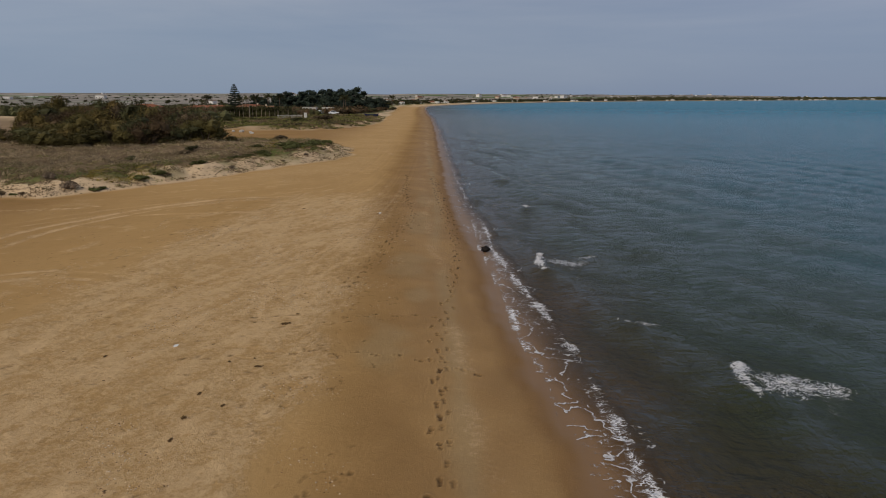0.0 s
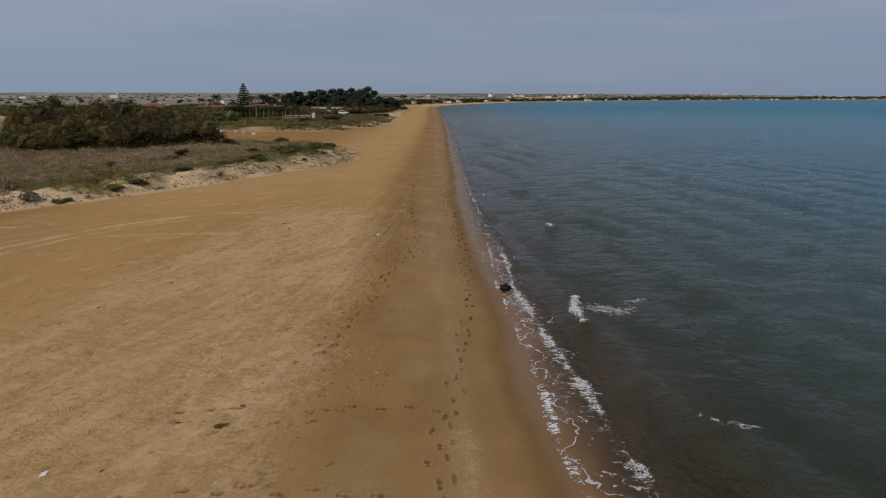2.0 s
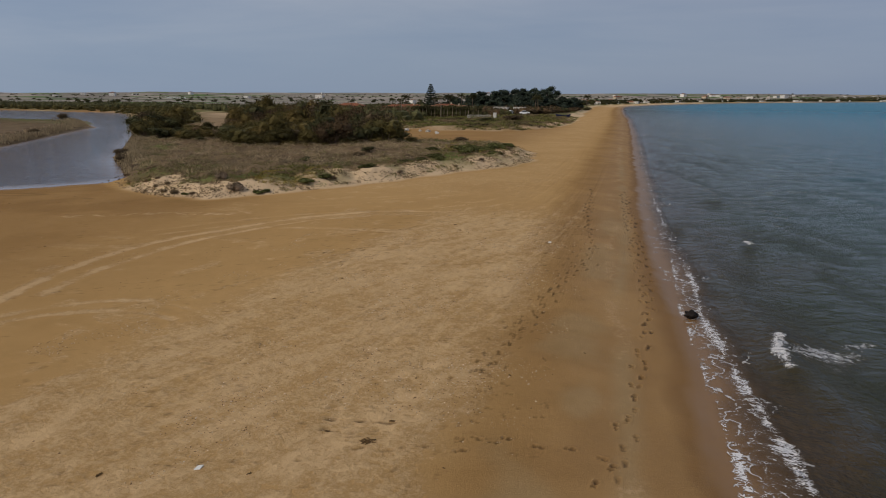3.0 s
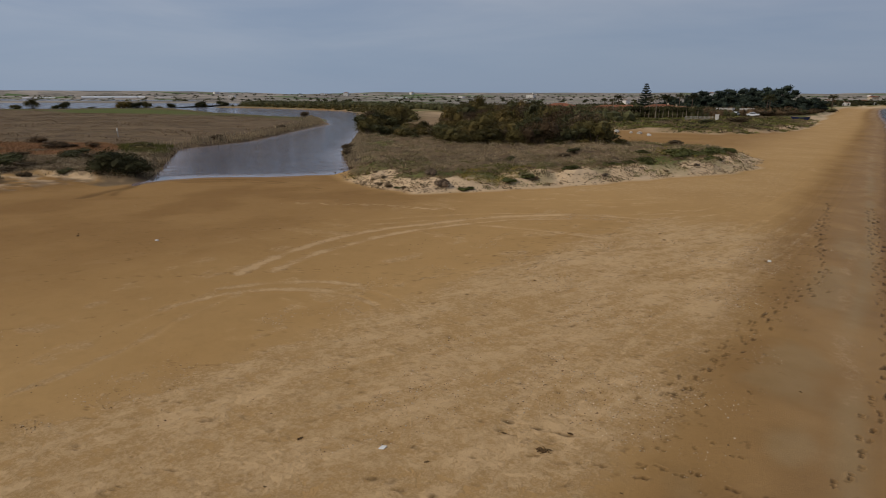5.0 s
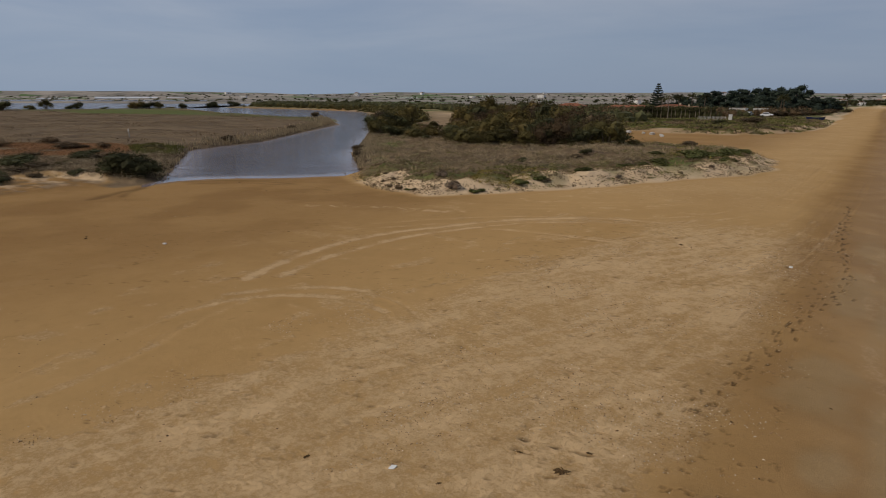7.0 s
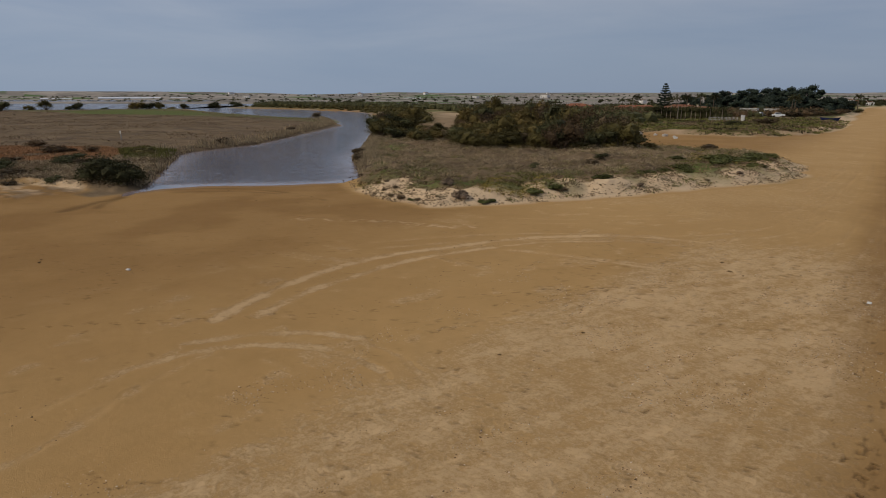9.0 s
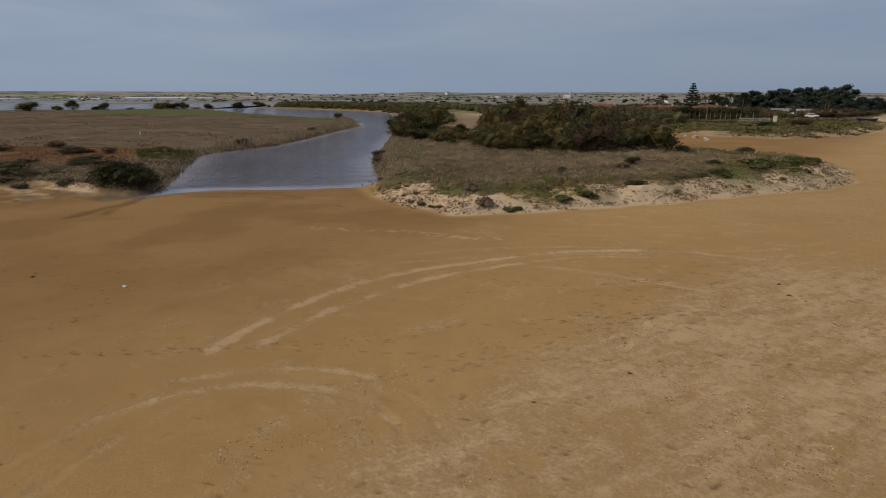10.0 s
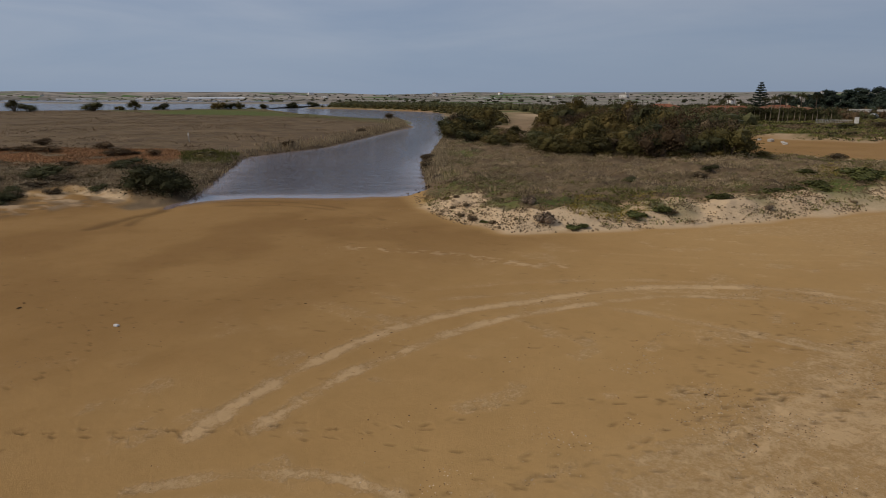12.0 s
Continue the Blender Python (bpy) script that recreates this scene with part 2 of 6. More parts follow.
def ground_material():
    m, t, b = material("sand_and_soil", 0.9, 0.2)
    pos = position(t)
    dry, wet, pale, far = channels(t, "sand")
    soil, green, rust, dent = channels(t, "cover")
    shine, grey_olive, _b, _a = channels(t, "shine")
    big, mid, fine = noise_tex(t, pos, 0.12, 4), noise_tex(t, pos, 0.9, 5), noise_tex(t, pos, 7.0, 6, 0.7)
    grain = noise_tex(t, pos, 42.0, 3, 0.7)
    sand = blend(t, span(t, big, 0.3, 0.7), (0.39, 0.227, 0.084), (0.462, 0.28, 0.110))
    sand = blend(t, span(t, mid, 0.35, 0.7, 0, 0.35), sand, (0.50, 0.295, 0.115))
    sand = blend(t, span(t, noise_tex(t, pos, 2.6, 6, 0.72), 0.5, 0.72, 0, 0.22), sand, (0.30, 0.172, 0.062))
    sand = blend(t, grey_olive, sand, blend(t, span(t, mid, 0.35, 0.65), (0.32, 0.225, 0.108), (0.38, 0.275, 0.142)))
    # dried crust: a soft film and crumbs that break it up
    crumb = noise_tex(t, pos, 9.0, 7, 0.85)
    grit = calc(t, "ADD", calc(t, "MULTIPLY", crumb, 0.6), calc(t, "MULTIPLY", noise_tex(t, pos, 3.4, 5, 0.75), 0.4))
    broken = span(t, calc(t, "ADD", grit, calc(t, "MULTIPLY", dry, 0.27)), 0.585, 0.70)
    broken = calc(t, "MULTIPLY", broken, span(t, dry, 0.02, 0.3))
    sand = blend(t, calc(t, "MULTIPLY", dry, 0.6), sand, (0.57, 0.364, 0.166))
    sand = blend(t, calc(t, "MULTIPLY", broken, 0.66), sand, (0.68, 0.458, 0.242))
    # dents: damp sand plus the shade of the hollows, painted dark brown
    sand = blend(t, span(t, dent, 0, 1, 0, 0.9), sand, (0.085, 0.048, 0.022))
    dune = blend(t, span(t, fine, 0.3, 0.7), (0.52, 0.365, 0.21), (0.67, 0.49, 0.305))
    sand = blend(t, pale, sand, dune)
    speck = span(t, grain, 0.62, 0.75)
    sand = blend(t, calc(t, "MULTIPLY", speck, 0.25), sand, (0.2, 0.12, 0.06))
    damp = blend(t, 1.0, sand, (0.52, 0.462, 0.41), "MULTIPLY")
    sand = blend(t, wet, sand, damp)
    straw = blend(t, span(t, mid, 0.3, 0.7), (0.128, 0.088, 0.049), (0.222, 0.155, 0.088))
    straw = blend(t, span(t, fine, 0.45, 0.75, 0, 0.6), straw, (0.10, 0.07, 0.042))
    straw = blend(t, span(t, noise_tex(t, pos, 0.22, 5, 0.65), 0.46, 0.62, 0, 0.75), straw, (0.085, 0.058, 0.037))
    straw = blend(t, span(t, noise_tex(t, mapped(t, pos, (0.5, 1.0, 1.0), (0, 0, 0.6)), 0.12, 6, 0.7), 0.5, 0.64, 0, 0.4), straw, (0.25, 0.172, 0.098))
    col = blend(t, soil, sand, straw)
    turf = blend(t, span(t, fine, 0.35, 0.65), (0.058, 0.08, 0.02), (0.15, 0.16, 0.045))
    col = blend(t, green, col, turf)
    iron = blend(t, span(t, fine, 0.3, 0.7), (0.19, 0.085, 0.035), (0.32, 0.155, 0.07))
    col = blend(t, rust, col, iron)
    # fields of the far plain, their colours paled and greyed to stand for haze
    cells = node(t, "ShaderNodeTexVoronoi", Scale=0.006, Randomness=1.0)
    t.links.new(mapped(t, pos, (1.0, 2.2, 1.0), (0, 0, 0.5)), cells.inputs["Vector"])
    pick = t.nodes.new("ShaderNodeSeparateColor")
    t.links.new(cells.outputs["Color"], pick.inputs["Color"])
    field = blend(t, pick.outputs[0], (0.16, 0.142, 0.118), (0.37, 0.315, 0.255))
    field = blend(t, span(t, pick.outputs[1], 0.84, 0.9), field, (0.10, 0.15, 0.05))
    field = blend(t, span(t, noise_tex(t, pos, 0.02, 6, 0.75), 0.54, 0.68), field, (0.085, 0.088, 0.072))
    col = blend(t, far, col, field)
    t.links.new(col, b.inputs["Base Color"])
    t.links.new(span(t, shine, 0.0, 1.0, 0.92, 0.24), b.inputs["Roughness"])
    t.links.new(span(t, shine, 0.0, 1.0, 0.05, 0.5), b.inputs["Specular IOR Level"])
    rough = calc(t, "ADD", calc(t, "MULTIPLY", fine, 0.6), calc(t, "MULTIPLY", grain, 0.4))
    rough = calc(t, "ADD", rough, calc(t, "MULTIPLY", broken, 0.45))
    rough = calc(t, "ADD", rough, calc(t, "MULTIPLY", dry, calc(t, "MULTIPLY", noise_tex(t, pos, 4.5, 5, 0.65), 1.0)))
    bp = bumped(t, b, rough, 0.5, 0.07)
    t.links.new(span(t, shine, 0.0, 0.8, 0.6, 0.05), bp.inputs["Strength"])
    return m


def sea_material():
    m, t, b = material("sea_water", 0.12, 0.25)
    b.inputs["IOR"].default_value = 1.33
    pos = position(t)
    depth, foam, film, away = channels(t, "water")
    shape = t.nodes.new("ShaderNodeValToRGB")
    e = shape.color_ramp.elements
    e[0].position, e[0].color = 0.0, (0.09, 0.054, 0.028, 1)
    e[1].position, e[1].color = 1.0, (0.002, 0.152, 0.235, 1)
    for at, c in ((0.10, (0.048, 0.037, 0.017)), (0.22, (0.031, 0.037, 0.016)), (0.40, (0.040, 0.066, 0.056)), (0.55, (0.030, 0.086, 0.105)), (0.72, (0.008, 0.105, 0.155))):
        e.new(at).color = (*c, 1)
    patch = noise_tex(t, pos, 0.16, 4, 0.6)
    d2 = calc(t, "ADD", depth, span(t, patch, 0.3, 0.7, -0.05, 0.05))
    t.links.new(d2, shape.inputs["Fac"])
    # lace of the foam
    cell = node(t, "ShaderNodeTexVoronoi", Scale=8.5)
    cell.feature = "DISTANCE_TO_EDGE"
    mix_pos = blend(t, 0.7, pos, node_color(t, pos, 1.1), "ADD")
    t.links.new(mapped(t, mix_pos, (1.0, 2.0, 1.0)), cell.inputs["Vector"])
    lace = span(t, cell.outputs["Distance"], 0.02, 0.24, 1.0, 0.0)
    clump = noise_tex(t, pos, 3.2, 6, 0.7)
    fleck = noise_tex(t, mapped(t, mix_pos, (1.0, 1.5, 1.0), (0, 0, -0.2)), 3.6, 6, 0.68, 0.5)
    cover = calc(t, "ADD", calc(t, "MULTIPLY", lace, 0.18), fleck)
    white = span(t, calc(t, "ADD", cover, calc(t, "MULTIPLY", foam, 0.52)), 0.88, 1.0)
    white = calc(t, "MULTIPLY", white, span(t, foam, 0.04, 0.2))
    # thin scalloped front of the last wave
    wave = noise_tex(t, pos, 0.75, 3, 0.55)
    front = calc(t, "ADD", film, span(t, wave, 0.3, 0.7, -0.3, 0.3))
    lines = []
    for at, wide, cut in ((0.14, 0.03, 0.42), (0.36, 0.022, 0.5)):
        gap = calc(t, "ABSOLUTE", calc(t, "SUBTRACT", front, at), 0.0)
        lines.append(calc(t, "MULTIPLY", span(t, gap, wide * 0.4, wide, 1.0, 0.0), span(t, clump, cut, cut + 0.08)))
    white = calc(t, "MAXIMUM", white, calc(t, "MULTIPLY", calc(t, "MAXIMUM", lines[0], lines[1]), span(t, away, 0.0, 0.25, 0.85, 0.0)))
    col = blend(t, white, shape.outputs["Color"], (0.70, 0.67, 0.65))
    t.links.new(col, b.inputs["Base Color"])
    t.links.new(calc(t, "ADD", span(t, away, 0, 1, 0.06, 0.28), calc(t, "MULTIPLY", white, 0.5)), b.inputs["Roughness"])
    t.links.new(span(t, away, 0.0, 0.8, 0.28, 0.13), b.inputs["Specular IOR Level"])
    ripple = noise_tex(t, mapped(t, pos, (1.5, 0.7, 1.0), (0, 0, -0.25)), 3.0, 5, 0.66, 0.3)
    chop = noise_tex(t, mapped(t, pos, (1.2, 0.45, 1.0), (0, 0, -0.2)), 0.5, 4, 0.6)
    wavelet = noise_tex(t, mapped(t, mapped(t, pos, (1, 1, 1), (0, 0, 0.3)), (1.0, 1.9, 1.0)), 0.8, 4, 0.65, 0.4)
    chop = calc(t, "ADD", chop, wavelet)
    bp = bumped(t, b, calc(t, "ADD", calc(t, "MULTIPLY", ripple, 0.55), calc(t, "MULTIPLY", chop, 0.9)), 0.55, 0.42)
    t.links.new(span(t, film, 0.0, 0.5, 0.03, 0.9), bp.inputs["Strength"])
    clear = node(t, "ShaderNodeBsdfTransparent")
    mix = t.nodes.new("ShaderNodeMixShader")
    t.links.new(calc(t, "MAXIMUM", white, span(t, film, 0.0, 0.6, 0.0, 1.0)), mix.inputs["Fac"])
    t.links.new(clear.outputs[0], mix.inputs[1])
    t.links.new(b.outputs[0], mix.inputs[2])
    t.links.new(mix.outputs[0], t.nodes["Material Output"].inputs["Surface"])
    return m


def node_color(t, vec, scale):
    n = node(t, "ShaderNodeTexNoise", Scale=scale, Detail=2.0)
    t.links.new(vec, n.inputs["Vector"])
    return n.outputs["Color"]


def lagoon_material():
    m, t, b = material("still_water", 0.08, 0.5)
    b.inputs["IOR"].default_value = 1.33
    pos = position(t)
    col = blend(t, span(t, noise_tex(t, pos, 0.05, 4), 0.35, 0.65), (0.08, 0.071, 0.084), (0.125, 0.106, 0.115))
    wind = noise_tex(t, mapped(t, mapped(t, pos, (1, 1, 1), (0, 0, 0.8)), (1.0, 0.6, 1)), 1.25, 4, 0.62, 0.6)
    patch = noise_tex(t, pos, 0.06, 3)
    edge, _g, _b, _a = channels(t, "calm")
    # paler rim: reflection of the bright sky put into the water's colour
    col = blend(t, span(t, edge, 0.0, 0.8), (0.25, 0.19, 0.18), col)
    t.links.new(col, b.inputs["Base Color"])
    bp = bumped(t, b, wind, 1.0, 0.8)
    t.links.new(calc(t, "MULTIPLY", edge, span(t, patch, 0.35, 0.6, 0.6, 1.0)), bp.inputs["Strength"])
    return m


GROUND, SEA_WATER, STILL_WATER = ground_material(), sea_material(), lagoon_material()
LEAF = plain("olive_foliage", (0.088, 0.072, 0.024), 0.7, 0.5, 0.45, vary=0.45, island=0.25, second=(0.105, 0.068, 0.022))
LEAF_DARK = plain("dark_foliage", (0.062, 0.059, 0.025), 0.7, 0.4, 0.4, vary=0.45, island=0.3)
LEAF_GREY = plain("grey_brown_foliage", (0.088, 0.063, 0.036), 0.8, 0.6, 0.4, vary=0.3, island=0.4)
LEAF_RUST = plain("rusty_foliage", (0.092, 0.060, 0.032), 0.8, 0.6, 0.4, vary=0.3, island=0.4)
PINE = plain("pine_needles", (0.036, 0.046, 0.032), 0.7, 0.3, 0.4, vary=0.25, island=0.4)
SHRUB_GREY = plain("pale_grey_brown_twigs", (0.19, 0.14, 0.095), 0.9, 1.5, 0.4, island=0.35)
BARK = plain("bark", (0.12, 0.09, 0.065), 0.9, 4, 0.35, 0.4, vary=0.2)
BARK_PALE = plain("pale_bark", (0.24, 0.19, 0.14), 0.9, 4, 0.35, 0.4, vary=0.2)
STRAW = plain("dry_grass", (0.36, 0.275, 0.165), 0.9, 0.25, 0.5, island=0.25)
REED = plain("reed_straw", (0.38, 0.295, 0.18), 0.9, 0.2, 0.4, island=0.4)
CLOD = plain("dark_clod", (0.22, 0.15, 0.082), 0.9, 2.0, 0.4, island=0.5)
HERB = plain("dune_herb", (0.15, 0.142, 0.042), 0.8, 0.2, 0.5, island=0.5)
SHRUB_GREEN = plain("green_shrub_leaves", (0.082, 0.084, 0.028), 0.8, 0.8, 0.45, vary=0.25, island=0.4)
HERB_YELLOW = plain("yellow_green_herb", (0.25, 0.19, 0.045), 0.8, 0.3, 0.45, island=0.4)
HERB_BROWN = plain("withered_herb", (0.19, 0.135, 0.078), 0.9, 0.3, 0.4, island=0.3)
RUSTGRASS = plain("rusty_grass", (0.37, 0.215, 0.105), 0.9, 0.1, 0.35, island=0.25)
TUSSOCK = plain("marsh_tussock", (0.23, 0.158, 0.095), 0.9, 0.12, 0.5, island=0.25)
WEED = plain("dried_seaweed", (0.125, 0.075, 0.034), 0.9, 6, 0.5, 0.3, island=0.5)
SHELL = plain("bleached_shell", (0.55, 0.44, 0.31), 0.6, 10, 0.25, island=0.35)
PEBBLE = plain("dark_pebble", (0.18, 0.105, 0.052), 0.8, 10, 0.4, island=0.5)
WHITEWASH = plain("white_render", (0.68, 0.65, 0.60), 0.85, 0.8, 0.15, 0.1, vary=0.12)
CREAM = plain("cream_render", (0.55, 0.45, 0.33), 0.85, 0.8, 0.18, 0.1, vary=0.15)
ROOFTILE = plain("red_roof_tiles", (0.22, 0.085, 0.047), 0.85, 1.5, 0.3, 0.3, vary=0.2)
ROOFBROWN = plain("brown_roof_tiles", (0.21, 0.105, 0.06), 0.85, 1.5, 0.3, 0.3, vary=0.2)
FLATROOF = plain("pale_flat_roof", (0.45, 0.42, 0.38), 0.9, 1.0, 0.2, vary=0.15)
DARKGLASS = plain("dark_window_glass", (0.03, 0.035, 0.04), 0.15, 2.0, 0.2, specular=0.5)
TIMBER = plain("weathered_timber", (0.22, 0.18, 0.14), 0.85, 3.0, 0.35, 0.3, vary=0.2)
CONCRETE = plain("pole_concrete", (0.36, 0.34, 0.31), 0.9, 3.0, 0.2, 0.2)
BOATBLUE = plain("blue_boat_paint", (0.02, 0.028, 0.075), 0.5, 2.0, 0.3)
CARWHITE = plain("white_car_paint", (0.7, 0.7, 0.7), 0.3, 1.0, 0.05, specular=0.5)
RUBBER = plain("black_rubber", (0.02, 0.02, 0.02), 0.8, 5.0, 0.3)
PICKET = plain("weathered_white_paint", (0.40, 0.38, 0.35), 0.85, 3.0, 0.25, vary=0.15)
FILM = plain("greenhouse_film", (0.82, 0.82, 0.82), 0.4, 0.2, 0.12, vary=0.1)
ROCKDARK = plain("dark_wet_rock", (0.022, 0.018, 0.016), 0.45, 3.0, 0.4, 0.6)


# ---- meshes ----
def sheet(name, xs, ys, zs, mat, keep=None, layers=None):
    """A smooth grid sheet; zs by [row of y, column of x]; keep: mask of cells; layers: named colour attributes (n, 4)."""
    nx, ny = len(xs), len(ys)
    gx, gy = np.meshgrid(xs, ys)
    co = np.stack([gx, gy, zs], -1).reshape(-1, 3)
    idx = np.arange(nx * ny).reshape(ny, nx)
    quads = np.stack([idx[:-1, :-1], idx[:-1, 1:], idx[1:, 1:], idx[1:, :-1]], -1)
    quads = quads.reshape(-1, 4) if keep is None else quads[keep]
    used = np.unique(quads)
    back = np.full(nx * ny, -1)
    back[used] = np.arange(len(used))
    me = bpy.data.meshes.new(name)
    me.vertices.add(len(used))
    me.vertices.foreach_set("co", co[used].astype(np.float32).ravel())
    me.loops.add(quads.size)
    me.loops.foreach_set("vertex_index", back[quads].astype(np.int32).ravel())
    me.polygons.add(len(quads))
    me.polygons.foreach_set("loop_start", np.arange(0, quads.size, 4, dtype=np.int32))
    me.polygons.foreach_set("loop_total", np.full(len(quads), 4, dtype=np.int32))
    me.polygons.foreach_set("use_smooth", np.ones(len(quads), dtype=bool))
    for key, data in (layers or {}).items():
        a = me.attributes.new(key, "FLOAT_COLOR", "POINT")
        a.data.foreach_set("color", data.reshape(-1, 4)[used].astype(np.float32).ravel())
    me.update()
    me.validate()
    me.materials.append(mat)
    return new(name, me)


def spread(a, steps):
    """Grid positions from a: steps of (end, size)."""
    out = [a]
    for end, size in steps:
        n = max(1, int(round((end - out[-1]) / size)))
        out += list(np.linspace(out[-1], end, n + 1)[1:])
    return out


def outward(a, first, end, grow):
    out, step = [], first
    while a < end:
        a, step = a + step, step * grow
        out.append(a)
    return out


# ---- ground ----
near_x = spread(-110, [(-66, 0.9), (-46, 0.4), (-25, 0.17), (-4.6, 0.115), (1.6, 0.046), (8, 0.3)])
gx = np.array([-110 - v for v in outward(0, 1.3, 4800, 1.1)][::-1] + near_x + [8 + v for v in outward(0, 0.6, 4890, 1.13)])
near_y = spread(8, [(10, 0.3), (28, 0.062), (46, 0.12), (62, 0.24), (112, 0.5)])
gy = np.array([8 - v for v in outward(0, 0.6, 4890, 1.13)][::-1] + near_y + [112 + v for v in outward(0, 0.8, 4790, 1.085)])
GX, GY = np.meshgrid(gx, gy)
GZ, d_sea, d_river, d_pond, d_dune, d_inland, d_marsh, d_water = relief(GX, GY)
open_sand = ramp(d_dune, 0.0, 1.5) * ramp(d_inland, 0, 1.5) * ramp(d_marsh, 0, 1.5)

# pale wheel tracks over the damp sand: lines of the plan, half width, strength
def offset(line, w):
    out = []
    for i, (x, y) in enumerate(line):
        ax, ay = line[max(0, i - 1)]
        bx, by = line[min(len(line) - 1, i + 1)]
        n = math.hypot(bx - ax, by - ay)
        out.append((x - (by - ay) / n * w, y + (bx - ax) / n * w))
    return out


def soft(line, times=3):
    """Rounds a polyline by cutting its corners."""
    for _ in range(times):
        cut = [line[0]]
        for (ax, ay), (bx, by) in zip(line[:-1], line[1:]):
            cut += [(ax * 0.75 + bx * 0.25, ay * 0.75 + by * 0.25), (ax * 0.25 + bx * 0.75, ay * 0.25 + by * 0.75)]
        line = cut + [line[-1]]
    return line


